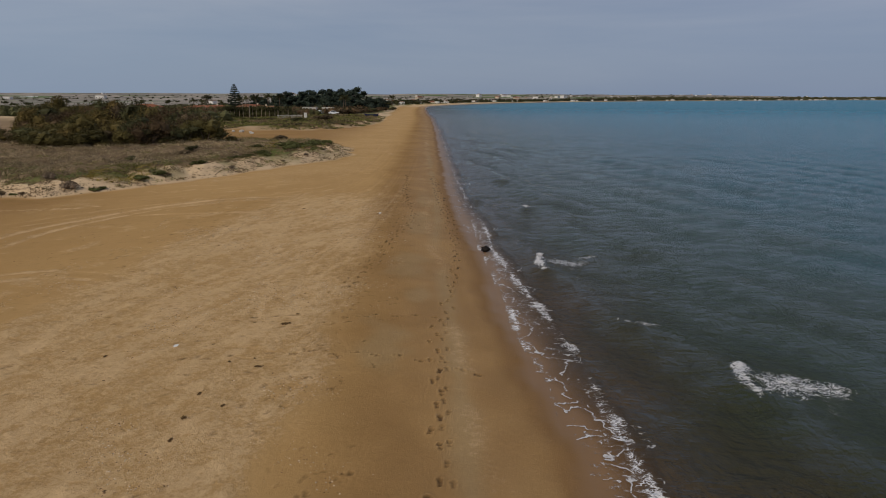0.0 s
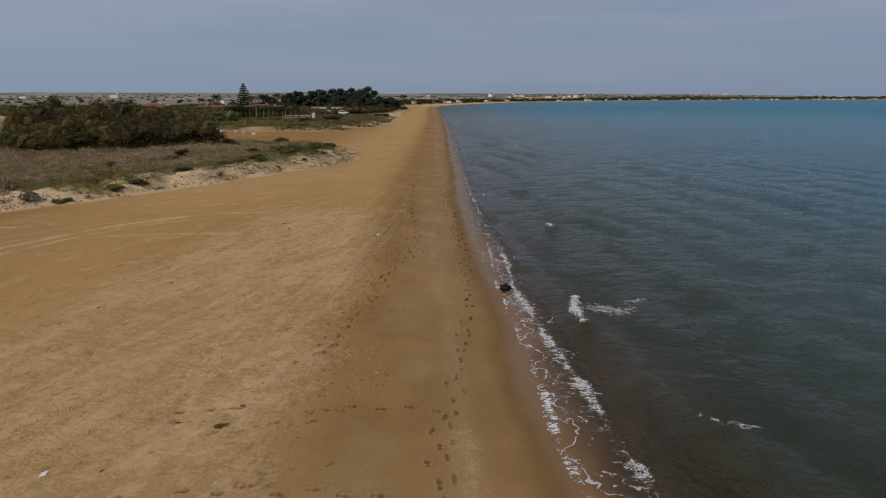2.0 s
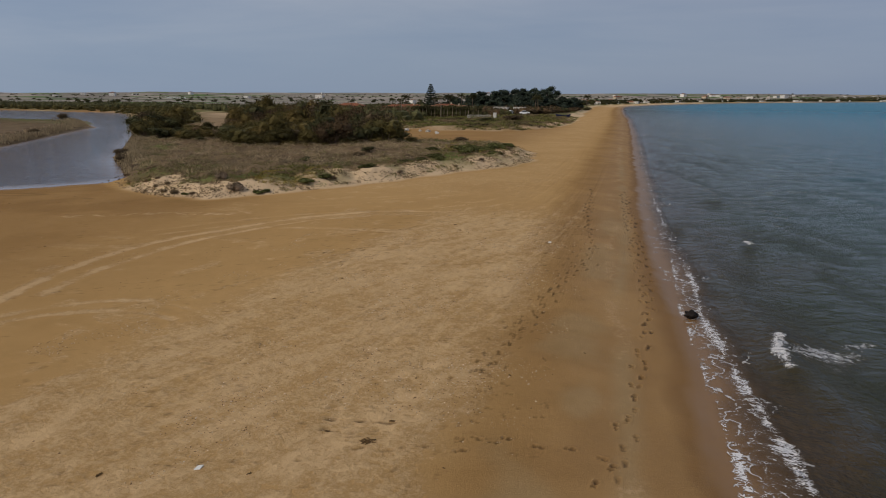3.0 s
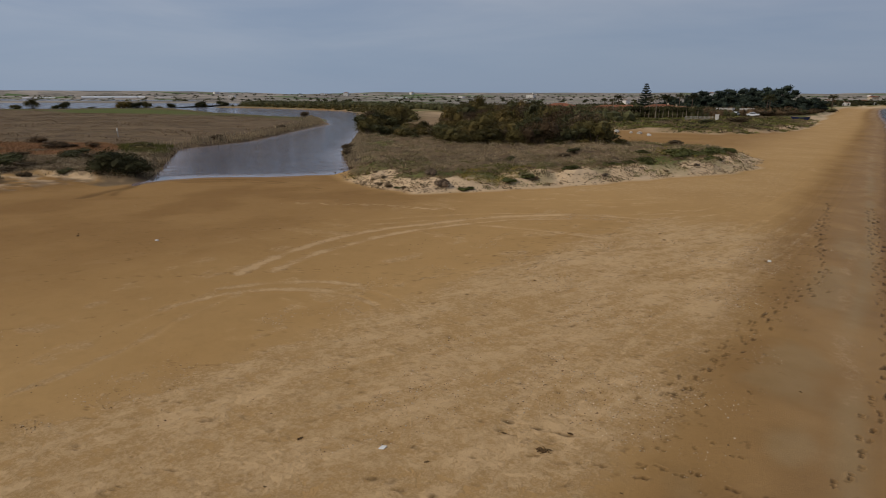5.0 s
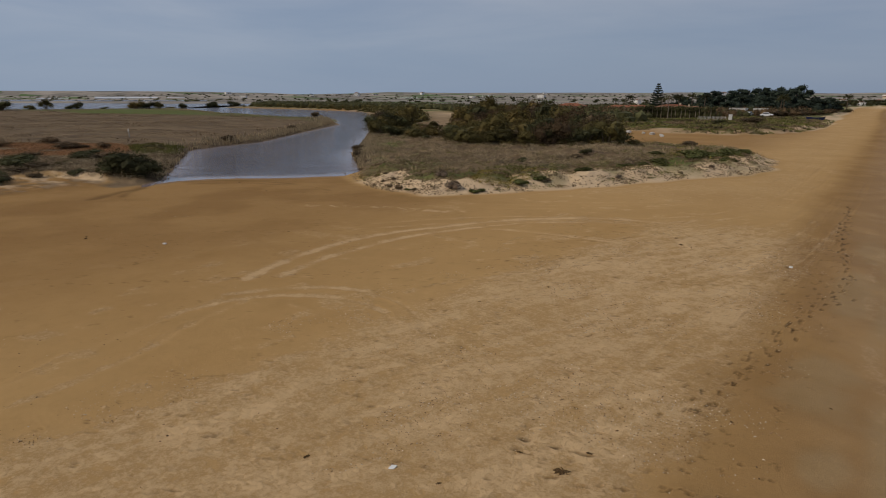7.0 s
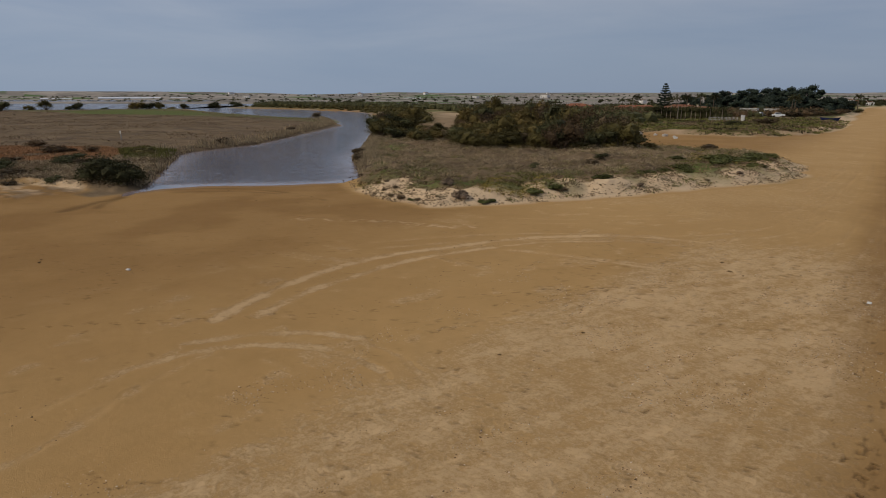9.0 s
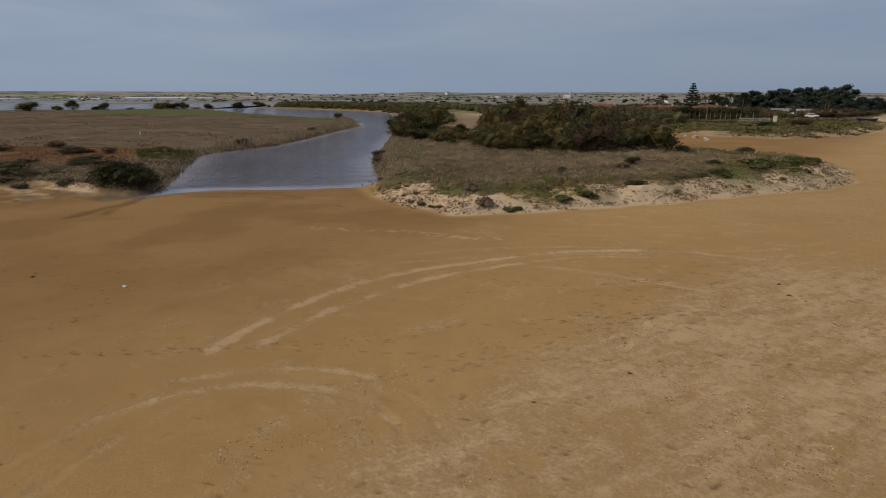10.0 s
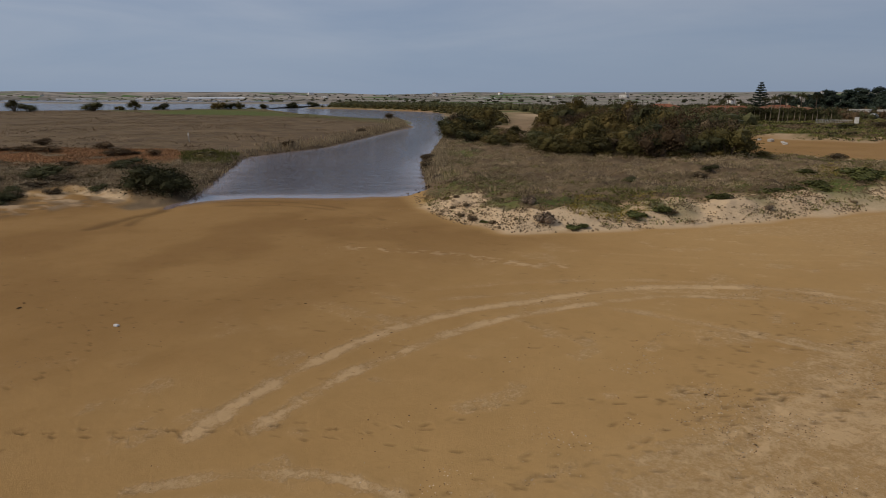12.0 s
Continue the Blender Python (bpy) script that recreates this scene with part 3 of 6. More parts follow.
WHEELS = [
    ([(-22.4, 37.6), (-20.4, 41.2), (-17.8, 43.9), (-14.5, 45.4), (-11.0, 46.3), (-7.5, 46.8)], 0.0, 0.95, 0.42),
    ([(-22.0, 24.2), (-22.7, 25.9), (-23.2, 27.6), (-23.6, 29.6), (-23.8, 32.1), (-23.6, 33.9), (-23.1, 35.8), (-22.3, 37.5), (-21.7, 39.3), (-20.5, 41.7), (-18.9, 43.6), (-17.2, 44.9), (-15.8, 46.1), (-12.2, 46.7)], 0.0, 0.34, 0.92),
    ([(-21.1, 25.3), (-21.7, 27.1), (-22.1, 28.9), (-22.1, 31.1), (-22.1, 32.6), (-21.9, 34.7), (-21.5, 36.1), (-20.8, 38.0), (-19.8, 40.4), (-18.4, 42.3), (-16.1, 43.9)], 0.0, 0.30, 0.86),
    ([(-18.6, 51.5), (-15.3, 54.0), (-11.9, 58.2)], 0.0, 0.26, 0.6),
    ([(-11.2, 36.4), (-11.3, 41.6), (-10.7, 50.2)], 0.0, 0.22, 0.55),
    ([(-10.2, 34.4), (-10.0, 39.2), (-9.7, 43.1)], 0.0, 0.22, 0.5),
    ([(-11.6, 18.7), (-10.7, 20.7), (-10.4, 24.0), (-11.2, 27.6)], 0.0, 0.2, 0.5),
    ([(-20.8, 22.5), (-20.0, 23.9), (-19.3, 24.9), (-18.2, 25.6), (-16.9, 26.0)], 0.0, 0.24, 0.75),
    ([(-20.4, 20.0), (-20.2, 21.3), (-20.0, 22.4), (-19.4, 23.4), (-18.2, 24.3), (-17.0, 24.8), (-15.6, 24.9), (-14.7, 24.7)], 0.0, 0.24, 0.75),
    ([(-18.4, 18.2), (-18.9, 19.3), (-19.2, 20.7), (-19.6, 22.5)], 0.0, 0.20, 0.40),
    ([(-15.9, 25.9), (-14.4, 25.6), (-13.5, 25.1), (-12.8, 24.5), (-12.3, 23.9)], 0.0, 0.18, 0.65),
    ([(-16.1, 24.9), (-15.3, 25.0), (-14.2, 24.4), (-13.6, 23.9)], 0.0, 0.16, 0.40),
    ([(-17.2, 13.4), (-17.4, 14.8), (-17.6, 16.4), (-18.4, 18.6), (-19.1, 20.0)], 0.0, 0.22, 0.50),
    ([(-18.6, 13.9), (-19.2, 16.0), (-19.9, 18.4), (-20.6, 22.1)], 0.0, 0.20, 0.40),
    ([(-13.7, 12.2), (-13.2, 14.2), (-12.5, 16.9), (-10.9, 21.0), (-9.3, 24.5), (-7.3, 28.8), (-5.6, 31.4)], 0.0, 0.26, 0.60),
    ([(-11.6, 15.0), (-10.5, 17.7), (-8.3, 20.2), (-7.2, 23.3), (-6.6, 27.5), (-5.3, 30.5)], 0.0, 0.24, 0.60),
    ([(-6.3, 20.2), (-6.8, 21.9), (-6.9, 24.0), (-7.0, 26.0), (-6.7, 28.7)], 0.0, 0.20, 0.75),
    ([(-4.8, 21.0), (-5.4, 23.0), (-5.8, 25.3)], 0.0, 0.18, 0.60),
    ([(-11.0, 26.2), (-12.0, 29.6), (-12.6, 32.9), (-12.7, 36.0)], 0.0, 0.22, 0.50),
    ([(-19.3, 39.2), (-14.9, 40.0), (-10.6, 41.0), (-6.6, 42.1), (-3.9, 44.2)], 0.0, 0.30, 0.60),
    ([(-18.6, 39.4), (-16.1, 39.8), (-14.4, 39.8), (-12.9, 40.0), (-11.5, 40.2)], 0.0, 0.30, 0.70),
    ([(-11.3, 28.6), (-11.3, 30.0), (-10.6, 31.7), (-10.3, 35.2)], 0.0, 0.20, 0.55),
    ([(-13.6, 12), (-12.6, 15.8), (-11.4, 18.8), (-10.6, 21.5), (-9.3, 24.2), (-7.6, 27.5), (-6.2, 32)], 1.5, 0.24, 0.7),
    ([(-10.4, 15), (-9.0, 18.9), (-7.5, 22.2), (-6.2, 25), (-5.2, 30), (-4.6, 37), (-4.2, 47), (-4.0, 60), (-4.3, 82)], 1.5, 0.24, 0.5),
    ([(-5.6, 20), (-6.4, 22.5), (-6.7, 26), (-6.2, 31), (-5.3, 37), (-4.4, 46), (-4, 60)], 1.4, 0.18, 0.8),
    ([(-12.2, 18), (-11.4, 22.5), (-10.2, 26.6), (-8.6, 32), (-6.8, 38), (-5.4, 46), (-5.2, 62)], 1.5, 0.25, 0.45),
    ([(-25.5, 36), (-23.7, 38.8), (-21.3, 42), (-17.4, 44.6), (-13, 46.6), (-9.6, 51), (-7.8, 60), (-7.2, 78), (-8.6, 110)], 1.5, 0.28, 0.5),
    ([(-14.5, 28), (-13.2, 33), (-11.4, 38), (-9, 43), (-7, 50), (-6, 65)], 1.5, 0.25, 0.35),
    ([(-24, 46), (-18, 49.5), (-13.5, 53), (-10.5, 60), (-9, 75), (-9, 100)], 1.6, 0.28, 0.35),
    ([(-34, 125), (-25, 122), (-15, 121), (-9, 135)], 1.6, 0.5, 0.5),
]
dry = np.zeros_like(GX)
near = (GX > -60) & (GX < 4) & (GY > 6) & (GY < 140)
nx, ny = GX[near], GY[near]
nd = np.zeros(len(nx))
furrow = np.zeros(len(nx))
for line, gauge, half, strength in WHEELS:
    for side in (-0.5, 0.5) if gauge else (0.0,):
        d = line_distance(nx, ny, offset(soft(line), gauge * side)) + 0.3 * (vnoise(nx, ny, 0.6, 4, gauge * side) - 0.5)
        fade = (1 - 0.75 * ramp(ny, 49, 60)) * 0.55 + (1 - 0.75 * ramp(ny, 49, 60)) * 0.45 * ramp(vnoise(nx, ny, 1.1, 4, 4.0 + side), 0.34, 0.62)
        nd = np.maximum(nd, 0.92 * strength * fade * (1 - ramp(d, half * 0.1, half * 1.6)))
        furrow -= 0.012 * (1 - ramp(d, half * 0.4, half)) - 0.006 * (1 - ramp(np.abs(d - half), 0, half * 0.5))
# wind-dried crust: streaks that run along the tracks, thick on the old berm
u, v = nx * 0.94 - ny * 0.34, ny * 0.94 + nx * 0.34
streak = 0.68 * vnoise(u, v * 0.2, 0.36, 4, 6.0) + 0.32 * vnoise(nx, ny, 0.6, 4, 16.0)
berm = ramp(nx + 0.1 * (30 - ny) + 2.2 * (vnoise(nx, ny, 2.6, 4, 8.0) - 0.5), -15.4, -12.6) * (1 - ramp(nx + 1.6 * (vnoise(nx, ny, 1.8, 3, 28.0) - 0.5), -4.6, -2.6)) * (1 - ramp(ny, 42, 56))
patchy = 0.5 * ramp(vnoise(nx, ny, 2.6, 5, 18.0), 0.36, 0.6) + 0.5 * ramp(vnoise(nx, ny, 0.7, 4, 38.0), 0.35, 0.62)
nd = np.maximum(nd, berm * (0.36 + 0.22 * patchy + 0.2 * ramp(streak, 0.42, 0.6)))
nd = np.maximum(nd, 0.4 * ramp(vnoise(nx, ny, 1.2, 5, 12.0), 0.58, 0.74) * ramp(-nx, 3, 8) * (1 - ramp(-nx, 24, 34)))
crust = line_distance(nx, ny, soft([(-35, 38.8), (-32, 40.3), (-29.6, 41.6), (-26, 42.2), (-23.5, 43.2)]))
nd = np.maximum(nd, 0.9 * (1 - ramp(crust, 0.1, 0.8)) * ramp(vnoise(u, v, 0.3, 3, 2.0), 0.45, 0.66))
dry[near] = nd
GZ[near] += furrow * open_sand[near]
GZ += np.where(near, 0.05 * (vnoise(GX, GY, 2.2, 3, 3.0) - 0.5) + 0.03 * (vnoise(GX, GY, 0.55, 3, 7.0) - 0.5) * np.where(near, 0.25 + dry, 0), 0) * open_sand * ramp(d_sea, 1.5, 4)

# footprints: a dent with a raised rim, painted dark for damp and the hollow's shade
dent = np.zeros_like(GX)


def footprint(x, y, turn, long=0.17, wide=0.085, deep=0.045):
    i0, i1 = np.searchsorted(gx, (x - 0.5, x + 0.5))
    j0, j1 = np.searchsorted(gy, (y - 0.5, y + 0.5))
    if i1 - i0 < 3 or j1 - j0 < 3 or x > 0.98 - 0.016 * (y - 30):
        return
    px, py = GX[j0:j1, i0:i1] - x, GY[j0:j1, i0:i1] - y
    grow = 1.0 + 0.7 * min(1.0, max(0.0, (y - 30) / 25))
    long, wide = long * grow, wide * grow
    a, b = px * math.cos(turn) + py * math.sin(turn), -px * math.sin(turn) + py * math.cos(turn)
    ball = np.sqrt(((a - 0.55 * long) / (0.62 * long)) ** 2 + (b / wide) ** 2)
    heel = np.sqrt(((a + 0.85 * long) / (0.42 * long)) ** 2 + (b / (0.82 * wide)) ** 2)
    r = np.minimum(ball, heel)
    GZ[j0:j1, i0:i1] += -deep * np.exp(-r ** 4) + 0.4 * deep * np.exp(-((r - 1.45) / 0.35) ** 2)
    # dark mask of the print: turned-up damp and painted shade in its hollow
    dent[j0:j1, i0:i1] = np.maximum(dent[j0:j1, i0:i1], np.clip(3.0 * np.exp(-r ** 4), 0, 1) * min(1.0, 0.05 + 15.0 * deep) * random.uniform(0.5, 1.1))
    dry[j0:j1, i0:i1] = np.maximum(dry[j0:j1, i0:i1], 7.0 * deep * np.exp(-((r - 1.6) / 0.4) ** 2))


TRAILS = [
    ([(-0.2, 9), (-0.1, 12.8), (-0.2, 16.5), (-0.3, 20.5), (0.3, 25.2), (0.9, 32.9), (0.2, 44), (-0.9, 62)], 0.66, 0.22, 1.0),
    ([(0.2, 9), (0.1, 13), (-0.05, 17), (0.1, 21), (0.5, 25.5), (0.6, 33), (-0.3, 44), (-1.3, 62)], 0.72, 0.15, 0.7),
    ([(-3.6, 24), (-3.4, 27), (-3.1, 31.5), (-2.2, 36.8), (-1.8, 39.6), (-3.2, 49.5), (-3.6, 62)], 0.7, 0.2, 0.9),
    ([(-4.4, 13), (-3.8, 17.4), (-3.4, 21.5), (-3.2, 27), (-2.8, 35.9), (-2.5, 44), (-3.4, 60)], 0.68, 0.25, 0.4),
    ([(-7.5, 16.6), (-5.9, 16.9), (-3.8, 17.4), (-0.8, 17.2), (0.8, 16.5), (1.7, 15.4), (2.2, 13.5)], 0.62, 0.16, 0.8),
    ([(-6.5, 20.2), (-4, 20.6), (-1.7, 20.7), (1.0, 21.0)], 0.68, 0.16, 0.8),
    ([(-3.8, 24), (-3.9, 25.3), (-3.5, 28.5), (-3.2, 30.7), (-2.7, 34), (-1.6, 37.5)], 0.6, 0.3, 0.7),
    ([(-28, 18.4), (-26.1, 20.2), (-25, 21.3), (-22.8, 23.3), (-21.7, 24.7), (-19, 26.8), (-16.2, 28.4), (-13, 30.6), (-9.5, 33.2), (-5, 36)], 0.72, 0.14, 0.5),
    ([(-28.1, 20.7), (-28, 22.2), (-28.8, 23.4), (-30.9, 24.6), (-34, 27)], 0.7, 0.14, 0.4),
    ([(-24, 27), (-26, 29.5), (-28, 33), (-30, 36), (-33, 38)], 0.72, 0.2, 0.3),
    ([(-17.2, 25), (-16.2, 27.3), (-15.1, 28.1), (-14.2, 30.4), (-12, 34), (-11, 38)], 0.7, 0.16, 0.4),
    ([(-36, 24), (-32, 29), (-27, 33.5), (-21, 36), (-14, 37)], 0.72, 0.2, 0.35),
    ([(-24.8, 21.4), (-24.4, 22.1), (-23.6, 22.9), (-22.6, 24.0), (-20.8, 25.9), (-18.8, 27.6), (-18.0, 28.6)], 0.74, 0.14, 0.6),
    ([(-27.6, 21.1), (-28.0, 22.0), (-28.0, 23.5), (-30.5, 24.9)], 0.72, 0.16, 0.5),
    ([(-39.7, 24.3), (-38.8, 26.4), (-36.5, 29.0), (-33.7, 32.1), (-30.5, 33.9)], 0.8, 0.2, 0.45),
    ([(-18.3, 28.3), (-17.8, 30.7), (-15.6, 32.5), (-14.2, 34.7), (-12.6, 36.4)], 0.72, 0.2, 0.6),
    ([(-15.0, 28.4), (-14.5, 30.1), (-14.3, 31.7), (-13.7, 33.4), (-12.8, 35.9), (-10.8, 37.8)], 0.6, 0.14, 0.7),
    ([(-35.7, 22.4), (-31.6, 24.8), (-30.4, 26.8), (-27.2, 29.3), (-24.4, 30.9)], 0.75, 0.25, 0.4),
    ([(-5.3, 19.2), (-4.5, 19.6), (-3.5, 19.9), (-2.0, 20.8)], 0.72, 0.18, 0.7),
    ([(-4.3, 23.2), (-4.0, 24.5), (-3.5, 25.9), (-3.1, 28.1), (-2.6, 31.9)], 0.72, 0.18, 0.7),
]
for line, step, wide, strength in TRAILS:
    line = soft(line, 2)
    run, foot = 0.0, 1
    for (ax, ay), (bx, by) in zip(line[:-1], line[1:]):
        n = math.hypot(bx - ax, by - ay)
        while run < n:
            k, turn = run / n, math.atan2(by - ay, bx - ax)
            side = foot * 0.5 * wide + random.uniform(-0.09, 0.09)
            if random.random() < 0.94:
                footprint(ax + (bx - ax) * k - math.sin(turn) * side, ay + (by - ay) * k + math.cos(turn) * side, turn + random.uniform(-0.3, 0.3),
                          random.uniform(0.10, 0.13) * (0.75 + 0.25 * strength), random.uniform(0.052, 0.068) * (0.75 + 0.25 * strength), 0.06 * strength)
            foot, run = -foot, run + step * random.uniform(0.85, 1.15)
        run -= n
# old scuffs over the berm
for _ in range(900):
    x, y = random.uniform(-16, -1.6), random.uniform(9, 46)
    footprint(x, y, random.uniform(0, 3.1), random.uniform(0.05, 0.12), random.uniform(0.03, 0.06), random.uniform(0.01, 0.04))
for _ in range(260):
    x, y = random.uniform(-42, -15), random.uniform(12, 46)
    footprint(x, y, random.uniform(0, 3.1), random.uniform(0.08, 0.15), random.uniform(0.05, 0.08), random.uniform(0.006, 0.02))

wet = 1 - ramp(d_sea + 0.3 * (vnoise(GX, GY, 2.5, 3, 71.0) - 0.5), 0.4, 1.7)
wet = np.maximum(wet, (0.48 + 0.2 * ramp(vnoise(GX, GY, 2.2, 3, 70.0), 0.35, 0.6)) * (1 - ramp(d_sea + 0.8 * (vnoise(GX, GY, 3.0) - 0.5), 4.4, 7.2)))
gully = line_distance(GX, GY, soft([(-51.0, 31.0), (-52.6, 33.2), (-53.7, 34.7), (-54.3, 36.6), (-56.3, 38.2), (-58.0, 40.0)])) + 0.5 * (vnoise(GX, GY, 1.2, 3, 50.0) - 0.5)
gully = (1 - ramp(gully, 0.15, 0.75))
dent = np.maximum(dent, 0.45 * gully)
fork = line_distance(GX, GY, soft([(-50.6, 33.2), (-52.6, 34.6), (-53.9, 36.2)]))
dent = np.maximum(dent, 0.4 * (1 - ramp(fork, 0.1, 0.5)))
# arcs of old wheels along the bar
for line, strength in [([(-56.0, 41.6), (-54.3, 43.9), (-51.5, 45.7), (-48.1, 46.7), (-43.9, 46.6), (-40, 45.6)], 0.34), ([(-53.8, 40.9), (-52.5, 42.9), (-49.8, 44.8), (-46.9, 45.8), (-43.8, 45.8), (-41, 45.2)], 0.28)]:
    arc = line_distance(GX, GY, soft(line)) + 0.15 * (vnoise(GX, GY, 0.8, 3, 53.0) - 0.5)
    dent = np.maximum(dent, strength * (1 - ramp(arc, 0.1, 0.34)) * ramp(vnoise(GX, GY, 2.5, 3, 54.0), 0.25, 0.55))
GZ -= 0.04 * gully
wet = np.maximum(wet, 0.75 * gully)
wet = np.maximum(wet, 0.95 * (1 - ramp(d_river + 1.2 * (vnoise(GX, GY, 2.0) - 0.5), 0.6, 2.4)) * open_sand)
wet = np.maximum(wet, (0.53 + 0.24 * ramp(vnoise(GX, GY, 5.0, 4, 15.0), 0.4, 0.66)) * (1 - ramp(d_river + 0.7 * np.maximum(GX + GY + 2, 0), 20, 52)) * open_sand)
strip = -np.minimum(d_dune, d_inland)
wet = np.maximum(wet, (0.42 + 0.3 * vnoise(GX, GY, 6.0, 3, 91.0)) * ramp(GY, 100, 112) * (1 - ramp(GY, 170, 190)) * (1 - ramp(GX, -24, -14)))
pale = ramp(strip, -0.7, 0.5) * (1 - ramp(strip + 3.2 * (vnoise(GX, GY, 1.5, 4, 2.0) - 0.5), 3.0, 6.5))
pale = pale * np.maximum(ramp(d_river, 5, 8), 1 - ramp(GY, 56, 60))
pale = np.maximum(pale, (1 - ramp(np.abs(d_marsh + 0.4), 0.3, 1.2)) * ramp(vnoise(GX, GY, 2.0, 3, 4.0), 0.35, 0.55) * ramp(d_river, 2, 4))
MARGIN = [(-58.4, 26), (-62, 26.5), (-69, 30.6), (-70.2, 36), (-63, 38.0), (-60.6, 36.3), (-60.0, 31.5)]
margin = ramp(-area(GX, GY, MARGIN) + 1.6 * (vnoise(GX, GY, 1.6, 3, 81.0) - 0.5), -0.5, 0.6)
pale = np.maximum(pale, 0.9 * margin * ramp(vnoise(GX, GY, 1.3, 4, 82.0), 0.42, 0.58)).clip(0, 1)
GZ += 0.22 * margin * vnoise(GX, GY, 0.9, 3, 83.0)
pale = np.maximum(pale, (1 - ramp(d_sea, 14, 24)) * ramp(GY, 480, 640))
soil = np.maximum(ramp(-d_marsh + 1.0 * (vnoise(GX, GY, 1.1, 3, 9.0) - 0.5), 0.1, 0.8), np.maximum(ramp(strip + 3.2 * (vnoise(GX, GY, 1.5, 4, 2.0) - 0.5), 3.0, 6.0), ramp(strip, 0.2, 0.8) * (1 - np.maximum(ramp(d_river, 5, 8), 1 - ramp(GY, 56, 60))))) * (1 - ramp(d_water * -1, -0.3, 0.3))
bank = (1 - ramp(d_river, 3, 5)) * ramp(d_river, -9, -5) * np.maximum(1 - ramp(d_dune, 2, 3), 1 - ramp(d_marsh, 2, 3)) * ramp(np.maximum(GY - 57, -56 - GX), 0, 1.5)
soil = np.maximum(np.maximum(soil, bank) * (1 - 0.9 * margin), 0.55 * margin * ramp(vnoise(GX, GY, 1.0, 3, 85.0), 0.45, 0.6))
pale = pale * (1 - bank) * np.maximum(np.maximum(ramp(GX, -44.5, -40.5), ramp(GY, 100, 110)), margin)
soil = np.maximum(soil, (1 - ramp(GX, -44.5, -40.5)) * ramp(strip, 0.3, 1.2) * (1 - ramp(GY, 62, 70)))
GLADE = [(-72, 104), (-84, 112), (-95, 126), (-112, 152), (-140, 186), (-200, 256), (-145, 218), (-102, 160), (-84, 133)]
glade = ramp(-area(GX, GY, GLADE), -2, 1)
soil, pale = soil * (1 - 0.4 * glade), np.maximum(pale, 0.9 * glade)
green = np.exp(-((strip - 5.0) / 3.5) ** 2) * ramp(vnoise(GX, GY, 3.2, 4, 21.0), 0.52, 0.66)
meadow = [(-330, 146), (-365, 195), (-300, 196), (-238, 165), (-250, 150), (-285, 133)]
green = np.maximum(green, 0.95 * ramp(-area(GX, GY, meadow), -4, 4))
green = np.maximum(green, 0.8 * soil * ramp(vnoise(GX, GY, 6.0, 4, 30.0), 0.36, 0.55) * ramp(GY, 140, 150)) * (1 - glade)
RUSTY = [(-150, 22), (-119, 40.5), (-113.6, 46.4), (-107.5, 52.2), (-103.3, 58.6), (-93, 56.8), (-83.6, 49.8), (-85.4, 44.3), (-88.6, 39.2), (-93, 34.6), (-112, 18)]
rust = ramp(-area(GX, GY, RUSTY), -1.5, 2) * ramp(vnoise(GX, GY, 3.5, 4, 11.0), 0.28, 0.44)
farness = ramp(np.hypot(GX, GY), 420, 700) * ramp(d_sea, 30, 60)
shine = np.maximum(0.8 * (1 - ramp(d_sea, 0.0, 0.7)), 0.3 * (1 - ramp(d_sea + 1.2 * (vnoise(GX, GY, 2.5, 3, 44.0) - 0.5), 2.2, 5.6)))
shine = np.maximum(shine, 0.5 * (1 - ramp(d_river + 1.0 * (vnoise(GX, GY, 2.0) - 0.5), 0.3, 2.0)) * open_sand) * (1 - 0.7 * dry)
# greyer, more olive sand: a long strip beside the trail and broad stains
grey_olive_line = line_distance(GX, GY, soft([(0.6, 9), (0.25, 22), (-0.15, 27), (-0.5, 34), (-0.4, 43), (-1.2, 62), (-3.0, 110)])) + 0.5 * (vnoise(GX, GY, 1.3, 3, 73.0) - 0.5)
grey_olive = 0.7 * (1 - ramp(grey_olive_line, -0.05, 0.6)) * ramp(vnoise(GX, GY, 4.0, 3, 74.0), 0.3, 0.5)
for cx, cy, rx, ry in ((-1.6, 27.6, 0.9, 3.2), (-1.0, 23.4, 0.6, 1.8), (-1.5, 37.5, 0.8, 4.0), (-1.9, 18.2, 0.9, 2.4), (-1.4, 47.0, 0.9, 3.6)):
    stain = np.sqrt(((GX - cx) / rx) ** 2 + ((GY - cy) / ry) ** 2) + 1.7 * (vnoise(GX, GY, 1.5, 4, 75.0) - 0.5)
    grey_olive = np.maximum(grey_olive, 0.6 * (1 - ramp(stain, 0.4, 1.25)))
wet = wet * (1 - 0.55 * grey_olive)
shine_layer = np.stack([shine, 0.75 * grey_olive, shine, shine], -1)
band = np.exp(-((d_sea - 2.1 + 0.5 * (vnoise(GX, GY, 3.0, 2, 61.0) - 0.5)) / 0.45) ** 2)
dry = np.maximum(dry, 0.4 * band * ramp(vnoise(GX, GY, 2.0, 3, 62.0), 0.3, 0.6))
dry = np.maximum(dry, 0.34 * ramp(GY, 40, 62) * ramp(d_sea, 5, 9) * (1 - ramp(-GX, 20, 40)) * (0.5 + 0.8 * vnoise(GX, GY, 3.5, 4, 66.0)))
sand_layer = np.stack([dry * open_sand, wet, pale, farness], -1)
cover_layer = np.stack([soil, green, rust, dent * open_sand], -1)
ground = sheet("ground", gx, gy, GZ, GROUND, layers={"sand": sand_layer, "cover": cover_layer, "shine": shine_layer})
tagged(ground, "brown damp beach sand with wheel tracks, dunes and marsh", "ground", kind="structure")

